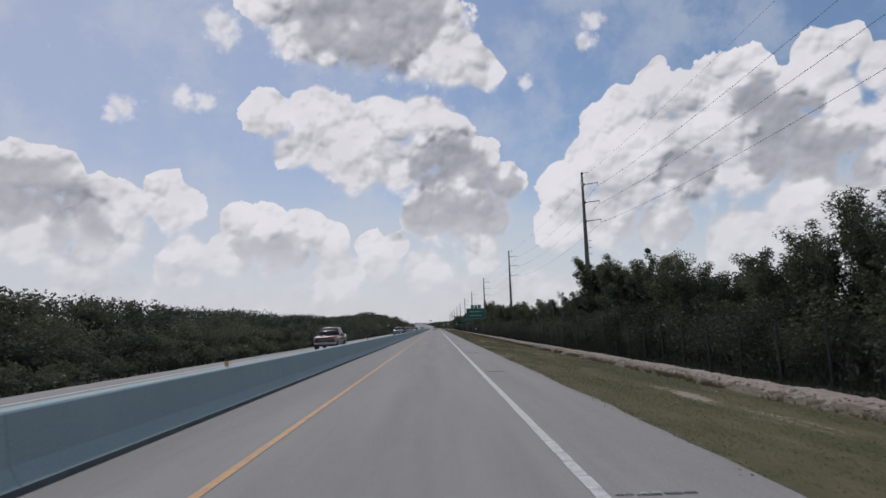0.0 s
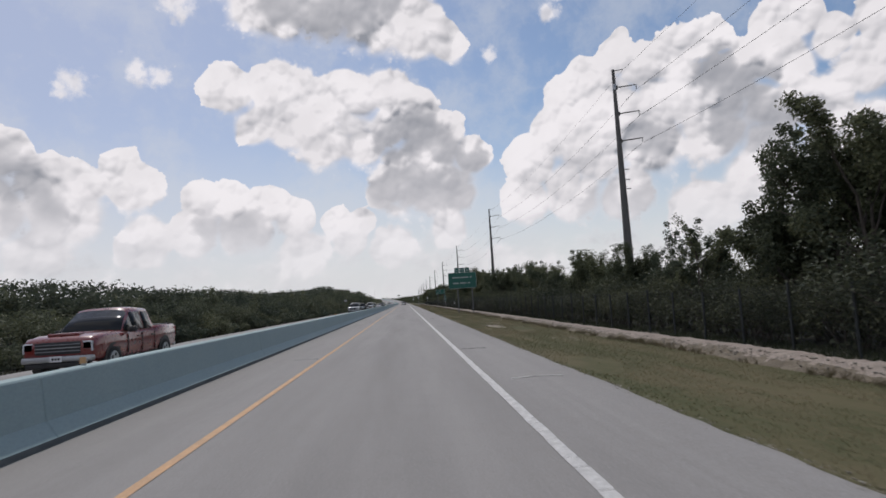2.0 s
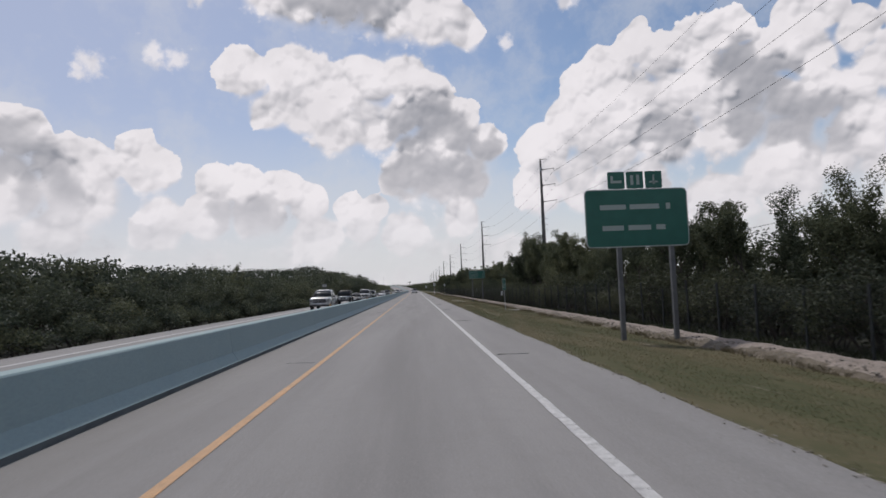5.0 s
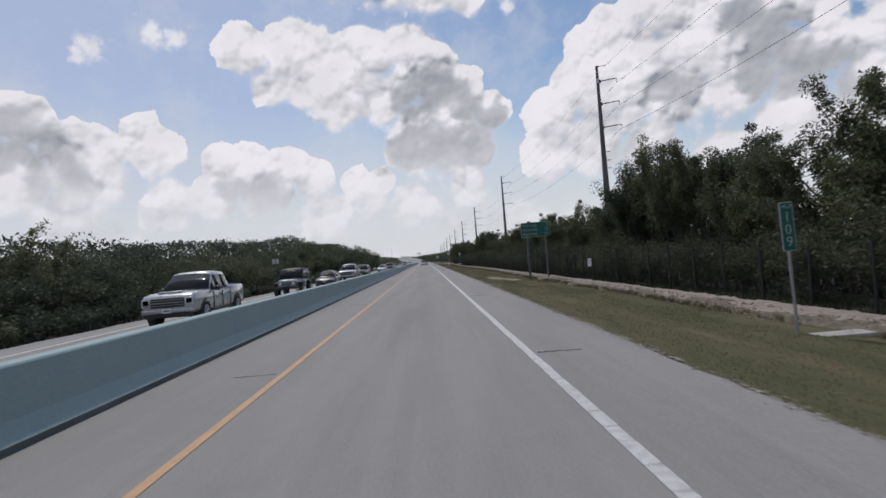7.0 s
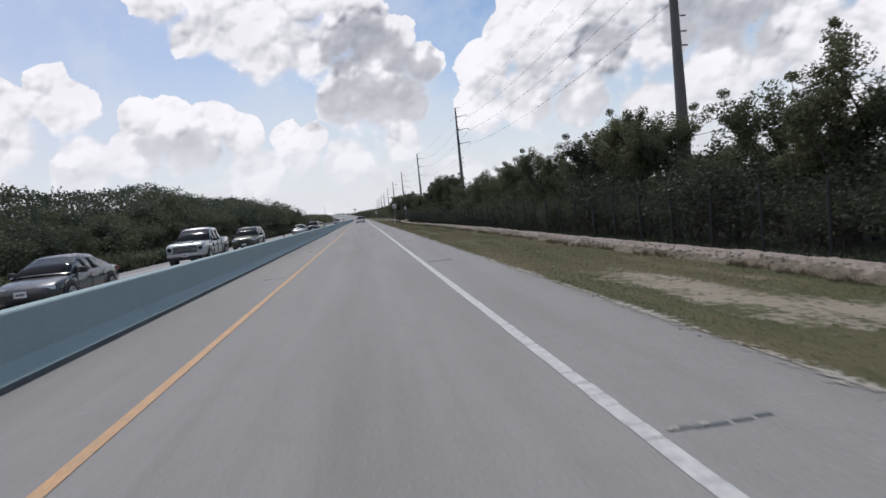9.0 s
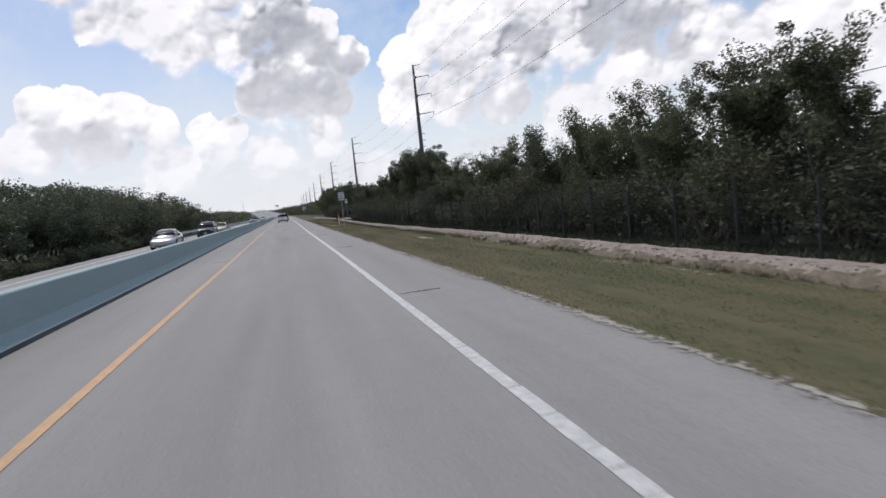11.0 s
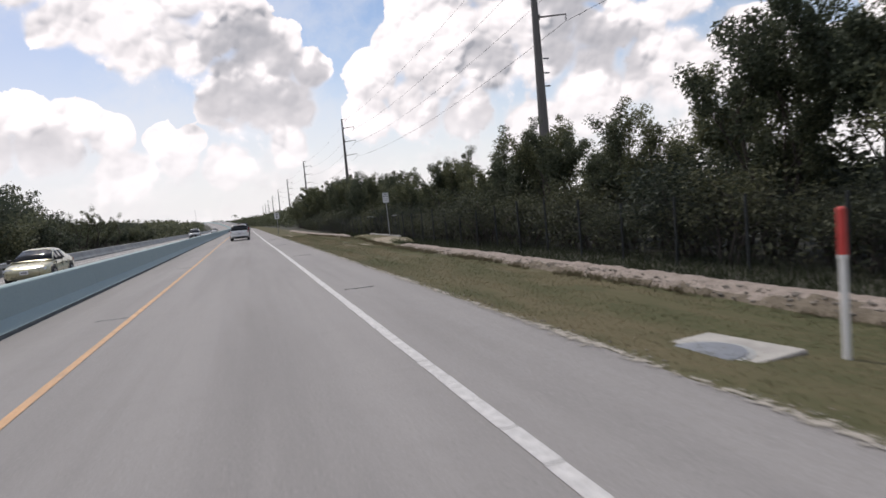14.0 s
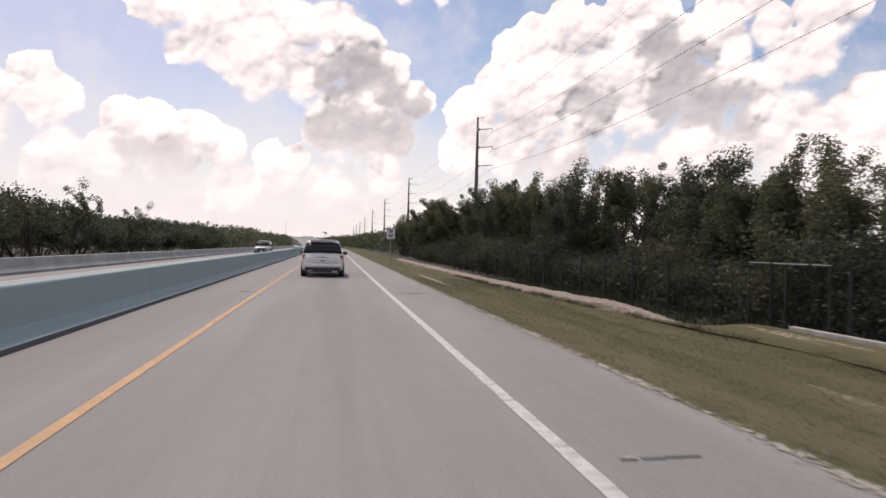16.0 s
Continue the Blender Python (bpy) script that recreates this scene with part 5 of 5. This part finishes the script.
def minivan(label, paint, m):
    """A rounded people carrier seen from behind: bulging tailgate, wrap-round rear glass, black lower bumper."""
    c = thing("minivan", label, "minivan", "", m)
    h, w, H = 2.58, 1.0, 1.76
    loft([(-h, 0.5, 0.86, 1.0, w * 0.80), (-h + 0.05, 0.4, 0.94, 1.06, w * 0.90), (-h + 0.16, 0.33, 0.98, 1.09, w * 0.96), (-h + 0.4, 0.28, 1.0, 1.11, w * 0.99), (-1.4, 0.24, 1.0, 1.11, w), (0.4, 0.22, 0.98, 1.1, w), (1.5, 0.24, 0.9, 1.05, w),
          (h - 0.45, 0.26, 0.78, 0.92, w * 0.95), (h - 0.1, 0.32, 0.66, 0.78, w * 0.84), (h, 0.4, 0.56, 0.64, w * 0.7)], paint, "body", c)
    cabin(c, paint, -h + 0.1, -h + 0.42, 0.6, 1.75, 1.04, H, w * 0.95, w * 0.76, (0.3, 0.62))
    wheels(c, (-1.55, 1.55), w, 0.36)
    seams(c, (-1.0, 0.1, 1.15), w, 0.24, 1.0)
    part("tailgate", block(-0.74, 0.74, -h - 0.035, -h + 0.1, 0.66, 1.0, 0.06), paint, c, "", True)
    part("handle_strip", block(-0.3, 0.3, -h - 0.05, -h - 0.02, 0.92, 0.955, 0.01), M["insulator"], c)
    part("badge", block(-0.06, 0.06, -h - 0.042, -h - 0.03, 0.98, 1.01, 0.004), M["insulator"], c)
    part("bumper", block(-0.92, 0.92, -h - 0.07, -h + 0.25, 0.46, 0.66, 0.08), paint, c, "", True)
    part("lower_bumper", block(-0.82, 0.82, -h - 0.055, -h + 0.25, 0.24, 0.47, 0.06), M["trim"], c, "black lower bumper", True)
    for s in (-1, 1):
        part("exhaust", block(s * 0.58 - 0.13, s * 0.58 + 0.13, -h - 0.075, -h - 0.03, 0.27, 0.32, 0.01), M["rim"], c, "bright exhaust trim")
    lamp_pair(c, "tail_lamp", 0.79, 0.93, -h + 0.04, -h + 0.2, 0.86, 1.05, M["tail"])
    lamp_pair(c, "roof_rail", 0.6, 0.64, -h + 0.75, 0.5, H - 0.01, H + 0.06, M["trim"])
    part("spoiler", block(-0.62, 0.62, -h + 0.34, -h + 0.62, H - 0.03, H + 0.03, 0.025), paint, c, "", True)
    part("brake_light", block(-0.18, 0.18, -h + 0.33, -h + 0.345, H - 0.015, H + 0.01), M["tail"], c)
    part("aerial", rod((0.0, -h + 0.85, H + 0.01), (0.0, -h + 0.72, H + 0.13), 0.035, 0.012, 6), M["trim"], c)
    part("wiper", rod((0.0, -h + 0.11, 1.08), (0.4, -h + 0.13, 1.13), 0.012, 0.012, 5), M["trim"], c)
    plate(c, -h - 0.05, 0.7, -1)
    return c


OL = -9.25
minivan("white minivan with dark rear glass and black lower bumper", M["paint_white"], pose(-0.8, 339.6, 0.0))
pickup("dark grey pickup truck driving ahead of the minivan", M["paint_charcoal"], pose(-0.55, 372.0, 0.0))
pickup("dark red pickup truck with chrome grille in the oncoming lane", M["paint_red"], pose(OL, 59.8, 0, 0, 0, 180))
pickup("silver heavy pickup truck in the oncoming lane", M["paint_silver"], pose(OL, 154.3, 0, 0, 0, 180))
jeep("grey off-road car with slotted grille in the oncoming lane", M["paint_grey"], pose(OL, 172.0, 0, 0, 0, 180))
sedan("black low-roofed sedan in the oncoming lane", M["paint_black"], pose(OL, 187.0, 0, 0, 0, 180), 4.6, 1.8, 1.4)
pickup("silver-white pickup truck in the oncoming lane", M["paint_silver"], pose(OL, 203.0, 0, 0, 0, 180))
suv("olive-grey sport utility car in the oncoming lane", M["paint_olive"], pose(OL, 218.0, 0, 0, 0, 180))
sedan("silver sedan with dark windows in the oncoming lane", M["paint_silver"], pose(OL, 258.1, 0, 0, 0, 180), 4.75, 1.86, 1.46)
suv("dark grey sport utility car in the oncoming lane", M["paint_charcoal"], pose(OL, 283.5, 0, 0, 0, 180))
sedan("pale gold sedan in the oncoming lane", M["paint_gold"], pose(OL, 299.0, 0, 0, 0, 180))
suv("grey sport utility car far down the oncoming lane", M["paint_grey"], pose(OL, 389.0, 0, 0, 0, 180))
sedan("silver sedan far down the oncoming lane", M["paint_silver"], pose(OL + bend(470), 470.0, 0, 0, 0, 180))


# ================= trees =================
def tube(pts, radii, sides, verts, faces):
    base = len(verts)
    for i, (p, r) in enumerate(zip(pts, radii)):
        d = (pts[min(i + 1, len(pts) - 1)] - pts[max(i - 1, 0)]).normalized()
        u = d.orthogonal().normalized()
        w = d.cross(u)
        for a in range(sides):
            t = 6.2832 * a / sides
            verts.append(p + (u * math.cos(t) + w * math.sin(t)) * r)
    for i in range(len(pts) - 1):
        for a in range(sides):
            b = (a + 1) % sides
            k = base + i * sides
            faces.append((k + a, k + b, k + sides + b, k + sides + a))


def leaves(name, centres, spread, per, size, rs, mat, flat=0.6, tri=False):
    """Leaves as small pointed blades, scattered in uneven clumps round the given centres."""
    c = np.repeat(np.array(centres), per, 0)
    n = len(c)
    sig = np.repeat(rs.uniform(0.55, 1.25, len(centres)), per)[:, None] * np.array(spread)
    ball = rs.normal(0, 1, (n, 3))
    ball *= (rs.uniform(0, 1, n) ** 0.4 / np.linalg.norm(ball, axis=1))[:, None] * 1.75
    c = c + ball * sig
    a = rs.normal(0, 1, (n, 3))
    a[:, 2] *= flat
    a /= np.linalg.norm(a, axis=1)[:, None]
    b = np.cross(a, rs.normal(0, 1, (n, 3)))
    b /= np.linalg.norm(b, axis=1)[:, None]
    s = rs.uniform(0.65, 1.25, n)[:, None] * size
    if tri:
        v = np.empty((n, 3, 3))
        v[:, 0], v[:, 1], v[:, 2] = c - a * s * 0.5 + b * s * 0.3, c - a * s * 0.5 - b * s * 0.3, c + a * s * 0.55
        return mesh_of(name, v.reshape(-1, 3).tolist(), np.arange(n * 3).reshape(n, 3).tolist(), mat)
    v = np.empty((n, 4, 3))
    v[:, 0], v[:, 1], v[:, 2], v[:, 3] = c - a * s * 0.5, c + b * s * 0.28, c + a * s * 0.5, c - b * s * 0.28
    f = np.arange(n * 4).reshape(n, 4)
    return mesh_of(name, v.reshape(-1, 3).tolist(), f.tolist(), mat)


def tree(seed, height, width, stems, total, size, open_low, mat, label, category="tree", tri=False, loose=1.0, thick=1.0, gaps=0.0, twigs=True):
    """Several leaning stems that fork twice; clumps of leaves on the twigs."""
    r, rs = random.Random(seed), np.random.RandomState(seed)
    verts, faces, tips = [], [], []

    def grow(p, d, length, rad, level):
        pts, radii = [p.copy()], [rad]
        steps = 5 if level == 0 else 4
        for i in range(steps):
            d = (d + Vector((r.gauss(0, 0.16), r.gauss(0, 0.16), 0.06 + r.gauss(0, 0.06)))).normalized()
            p = p + d * (length / steps)
            pts.append(p.copy())
            radii.append(rad * (1 - 0.55 * (i + 1) / steps))
            if level == 2 or (level == 1 and i > 1):
                tips.append(tuple(p))
        if twigs:
            tube(pts, radii, 6 if level == 0 else 5 if level == 1 else 4, verts, faces)
        elif level < 2:
            tube(pts[::2] + pts[-1:], radii[::2] + radii[-1:], 5 if level == 0 else 3, verts, faces)
        if level < 2:
            for k in range(3 if level == 0 else r.choice((2, 3, 3))):
                q = pts[-1 - (k % 3)]
                side = Vector((r.gauss(0, 0.75), r.gauss(0, 0.75), r.uniform(-0.1, 0.5)))
                grow(q, (d * 0.6 + side).normalized(), length * r.uniform(0.5, 0.75), radii[-1] * 0.85, level + 1)

    for i in range(stems):
        a = 6.2832 * (i + r.uniform(-0.3, 0.3)) / stems
        lean = r.uniform(0.15, 0.5)
        grow(Vector((0.15 * math.cos(a), 0.15 * math.sin(a), -0.3)), Vector((lean * math.cos(a), lean * math.sin(a), 1)).normalized(), height * r.uniform(0.42, 0.55), 0.016 * thick * height * r.uniform(0.8, 1.3), 0)
    zs = [q[2] for q in tips]
    k = height / max(zs)
    wide = max(max(abs(q[0]), abs(q[1])) for q in tips)
    kx = (width / 2) / wide
    m = Matrix.Diagonal((kx, kx, k * 0.96))
    verts = [m @ q for q in verts]
    tips = [tuple(m @ Vector(q)) for q in tips if q[2] * k > open_low * height and r.random() >= gaps]
    t = thing(category.replace(" ", "_"), label, category)
    part("trunk", mesh_of("trunk", verts, faces, M["bark"], True), None, t)
    per = max(3, total // len(tips))
    part("crown", leaves("crown", tips, (0.30 * loose * width / 5, 0.30 * loose * width / 5, 0.21 * loose * height / 6), per, size, rs, mat, 0.6, tri), None, t)
    return t


def put(src, x, y, z, s, sz, turn, group, made=set()):
    """The first use moves the tree itself, later ones copy it."""
    m = pose(x, y, z, 0, 0, turn)
    if src.name not in made:
        made.add(src.name)
        src.matrix_basis = m
        ob = src
    else:
        ob = copy_thing(src, m)
    ob.scale = (s, s, sz)
    tagged(ob, group=group)
    return ob


TALL = "dark many-stemmed broadleaf tree with a ragged crown behind the fence"
BIG = [tree(s, 6.0, 5.0, st, 12500, 0.12, 0.1, M["leaf"], TALL, tri=True, loose=0.95, gaps=0.15) for s, st in ((21, 3), (22, 4), (23, 3), (24, 5), (25, 2))]
REAR = [tree(s, 6.0, 5.2, 3, 2400, 0.26, 0.1, M["leaf"], TALL, tri=True, twigs=False, loose=1.1) for s in (26, 27, 28)]
THIN = [tree(s, 6.0, 4.2, st, 4200, 0.13, 0.42, M["leaf"], "sparse leaning tree with bare limbs and small leaf clumps", tri=True, loose=0.75, gaps=0.3) for s, st in ((31, 3), (32, 2))]
LIMBY = [tree(s, 7.0, 6.0, 3, 9000, 0.14, 0.36, M["leaf"], "spreading tree with thick bare limbs and open leaf clumps", tri=True, loose=0.7, thick=1.5, gaps=0.35) for s in (61, 62)]
BUSH = [tree(s, 3.0, 3.6, 6, 3800, 0.11, 0.0, M["brush"], "dense undergrowth bush behind the fence, coloured dark for shade", "bush", tri=True, twigs=False, loose=1.7) for s in (41, 42, 43)]
BUSH_REAR = [tree(s, 3.0, 3.8, 5, 1100, 0.22, 0.02, M["brush"], "dense undergrowth bush behind the fence, coloured dark for shade", "bush", tri=True, twigs=False, loose=1.7) for s in (44, 45)]
MANG = [tree(s, 4.5, 5.0, 4, 4600, 0.18, 0.02, M["mangrove"], "dense green mangrove beside the road", "mangrove", tri=True, twigs=False, loose=1.5) for s in (51, 52, 53, 54)]
MANG_REAR = [tree(s, 4.5, 5.0, 3, 1900, 0.28, 0.05, M["mangrove"], "dense green mangrove beside the road", "mangrove", tri=True, twigs=False, loose=1.6) for s in (55, 56)]

# heights of the tree line along the road: y, height
LINE = [(-10, 5.6), (22, 5.4), (27, 6.0), (31, 4.4), (38, 4.0), (44, 5.5), (51, 6.6), (53, 4.2), (56, 6.0), (61, 6.9), (63.5, 4.2), (67, 4.2), (70, 3.4), (73, 4.2), (85, 4.0), (90, 4.8), (94, 3.6), (97, 4.0),
        (101, 5.0), (104, 4.0), (111, 5.4), (133, 5.6), (137, 3.8), (140, 4.2), (142, 6.0), (148, 6.5), (150.5, 4.6), (155, 4.8), (157, 5.6), (162, 7.6), (171, 7.6), (174, 5.0), (184, 5.7), (190, 4.0), (194, 4.4),
        (200, 5.8), (209, 4.0), (214, 5.4), (238, 5.3), (247, 4.9), (251, 2.2), (256, 4.0), (262, 5.4), (268, 6.4), (276, 7.4), (282, 5.8), (290, 4.9), (297, 5.6), (303, 4.5), (312, 5.6), (316, 2.0), (321, 4.0),
        (327, 6.0), (341, 6.3), (360, 7.6), (440, 7.4)]
# single crowns that stand above the rest: y, top
EMERGENT = [(27, 6.3), (50.5, 6.9), (61, 7.0), (147.5, 6.7), (163.5, 8.0), (168.5, 7.9), (171, 7.6), (200, 6.1), (270, 7.3), (276.5, 7.8), (280.3, 7.0), (297.5, 6.0), (310, 5.6), (327, 5.7), (357, 8.0)]
LY, LH = [q[0] for q in LINE], [q[1] for q in LINE]
rng = random.Random(77)
y = -12.0
while y < 440:
    hgt = float(np.interp(y, LY, LH)) + 1.0
    step = rng.uniform(1.9, 2.9)
    if hgt > 3.9:
        src = rng.choice(THIN if 64 < y < 72 and rng.random() < 0.5 else BIG)
        k = hgt * rng.uniform(0.9, 1.06) / 6.0
        put(src, 15.1 + rng.uniform(-1.0, 1.3), y, -0.65, max(0.55, k * rng.uniform(0.7, 0.95)), k, rng.uniform(0, 360), "trees behind the fence")
    y += step
for y, top in EMERGENT:
    k = (top + 0.65) / 6.0
    put(BIG[int(y) % 5], 14.5, y, -0.65, k * 0.7, k, y * 37, "trees behind the fence")
for y, top in ((69.5, 4.9), (66.0, 5.0), (99.0, 4.9)):
    k = (top + 0.65) / 6.0
    put(THIN[int(y) % 2], 13.9, y, -0.65, k * 0.8, k, y * 31, "trees behind the fence")
for i, (y, top, turn) in enumerate(((46.0, 6.6, 40), (57.0, 7.3, 130), (59.6, 6.9, 250), (145.0, 6.3, 75), (184.0, 6.2, 310))):
    k = (top + 0.65) / 7.0
    put(LIMBY[i % 2], 14.6, y, -0.65, k * 0.82, k, turn, "trees behind the fence")
y = -8.0
while y < 440:
    hgt = float(np.interp(y, LY, LH))
    if hgt > 3.0:
        k = hgt * rng.uniform(0.72, 0.98) / 6.0
        put(rng.choice(REAR), 19.4 + rng.uniform(-1.4, 2.0), y, -0.75, max(0.7, k * 1.1), k, rng.uniform(0, 360), "trees behind the fence")
    y += rng.uniform(3.4, 5.4)
y = -10.0
while y < 400:
    k = rng.choice((rng.uniform(0.62, 0.8), rng.uniform(0.8, 1.2)))
    put(rng.choice(BUSH), 12.6 + rng.uniform(-0.6, 1.0), y, -0.6, k * 1.05, k * (0.75 if 248 < y < 258 else 1.0), rng.uniform(0, 360), "undergrowth behind the fence")
    y += rng.uniform(1.2, 1.9)
y = -9.0
while y < 400:
    k = rng.uniform(0.85, 1.3)
    put(rng.choice(BUSH_REAR), 16.6 + rng.uniform(-0.9, 0.9), y, -0.7, k * 1.1, k * (0.7 if 246 < y < 260 else 1.0), rng.uniform(0, 360), "undergrowth behind the fence")
    y += rng.uniform(3.2, 4.4)

# mangroves on the far side
ML = [(-20, 5.2), (60, 5.0), (120, 5.2), (190, 6.0), (240, 7.7), (290, 8.8), (325, 8.6), (345, 7.2), (365, 5.8), (385, 5.2), (450, 5.0)]
MY, MH = [q[0] for q in ML], [q[1] for q in ML]
for row, (x0, k0, gap) in enumerate(((-18.6, 0.72, 3.0), (-22.6, 0.95, 3.4))):
    y = -6.0 + row
    while y < 450:
        hgt = float(np.interp(y, MY, MH)) * k0 * rng.uniform(0.86, 1.1)
        if not (row == 0 and y > 335):
            k = hgt / 4.5
            put(rng.choice(MANG if row == 0 or (row == 1 and y > 150) else MANG_REAR), x0 + rng.uniform(-0.9, 0.9) - (3 if y > 335 else 0), y, -0.85, max(0.85, k * 0.95), k, rng.uniform(0, 360), "mangroves beside the road")
        y += gap * rng.uniform(0.8, 1.2)
MANG_LOW = [tree(s, 1.6, 2.4, 5, 1500, 0.13, 0.0, M["mangrove"], "low green shrub at the edge of the far shoulder", "shrub", tri=True, twigs=False, loose=1.8) for s in (57, 58)]
y = -6.0
while y < 335:
    k = rng.uniform(0.75, 1.35)
    put(rng.choice(MANG_LOW), -16.3 + rng.uniform(-0.5, 0.4), y, -0.62, k, k, rng.uniform(0, 360), "shrubs beside the far shoulder")
    y += rng.uniform(1.6, 2.4)
for y, hgt in ((360, 7.4), (352, 6.2), (374, 6.6), (160, 6.6), (163, 6.0)):
    put(THIN[0], -20.5, y, -0.9, hgt / 6.5, hgt / 6.0, y * 3, "mangroves beside the road")


# far woods: uncountable, one mesh each
def woods(name, x0, x1, y0, y1, h0, h1, clumps, size, mat, label, seed, line=None):
    rs = np.random.RandomState(seed)
    x, y = rs.uniform(x0, x1, clumps), rs.uniform(y0, y1, clumps)
    top = np.array([h0 + (h1 - h0) * (0.5 + 0.5 * noise.noise((a * 0.08, b * 0.03, seed))) for a, b in zip(x, y)])
    if line:
        top = top * np.interp(y, *line)
    z = top * rs.beta(2.2, 1.0, clumps) - 0.8
    x = x + np.array([bend(b) for b in y])
    me = leaves(name, np.stack([x, y, z], 1), (size * 1.6, size * 2.2, size), 14, size, rs, mat, 0.8, True)
    tagged(new(name, me), label, "woods", kind="stuff")


woods("far_woods", 13, 40, 430, 1000, 4.5, 8.5, 7000, 0.75, M["leaf"], "distant dark roadside woods", 1)
woods("far_mangroves", -60, -19, 440, 1000, 4.0, 6.5, 6500, 0.75, M["mangrove"], "distant low mangrove woods", 2)
woods("back_mangroves", -60, -31, -10, 440, 3.2, 5.6, 5200, 0.6, M["mangrove"], "mangrove thicket behind the first trees", 3)
woods("rear_mangroves", -31, -25, -10, 450, 0.86, 1.2, 10000, 0.3, M["mangrove"], "taller mangroves behind the first rows", 7, (MY, MH))
woods("back_woods", 24, 60, -10, 430, 1.6, 3.6, 4200, 0.6, M["leaf"], "low scrub behind the tree line", 4)
woods("undergrowth", 11.7, 15.5, 0, 400, 1.3, 2.2, 15000, 0.15, M["brush"], "tangled undergrowth along the fence, coloured dark for shade", 9)
woods("horizon_woods", -400, 400, 1010, 1300, 5, 9, 5000, 2.2, M["leaf"], "dark woods on the horizon", 5)


# distant palms and a mast
def palm(x, y, h, seed):
    r = random.Random(seed)
    t = thing("palm_tree", "distant palm with a tuft of drooping fronds", "palm tree", "distant palms", pose(x, y, -0.5))
    verts, faces = [], []
    pts = [Vector((0.25 * math.sin(i * 0.5), 0, h * i / 6)) for i in range(7)]
    tube(pts, [0.22 - 0.015 * i for i in range(7)], 7, verts, faces)
    part("trunk", mesh_of("trunk", verts, faces, M["bark"], True), None, t)
    for i in range(14):
        a, up0 = r.uniform(0, 6.28), r.uniform(0.1, 1.0)
        verts, faces = [], []
        for k in range(7):
            s = k / 6
            c = pts[-1] + Vector((math.cos(a), math.sin(a), 0)) * (2.6 * s) + Vector((0, 0, up0 * 1.8 * s - 2.6 * s * s))
            wv = Vector((-math.sin(a), math.cos(a), 0)) * (0.32 * math.sin(3.1 * min(1, s + 0.08)))
            verts += [c - wv - Vector((0, 0, 0.12)), c, c + wv - Vector((0, 0, 0.12))]
        for k in range(6):
            faces += [(3 * k, 3 * k + 1, 3 * k + 4, 3 * k + 3), (3 * k + 1, 3 * k + 2, 3 * k + 5, 3 * k + 4)]
        part("frond", mesh_of("frond", verts, faces, M["leaf"]), None, t)


for x, y, h, s in ((-7.3, 758, 10.4, 1), (-1.2, 764, 8.0, 2), (-36.5, 758, 8.0, 3), (-34.4, 752, 7.4, 4)):
    palm(x, y, h, s)
mast = thing("radio_mast", "thin distant steel mast", "mast", "", pose(-35.7, 768, -0.5))
part("tube", rod((0, 0, 0), (0, 0, 17.3), 0.16, 0.07, 8), M["steel"], mast)
part("base", block(-0.5, 0.5, -0.5, 0.5, -0.3, 0.4, 0.05), M["slab"], mast)
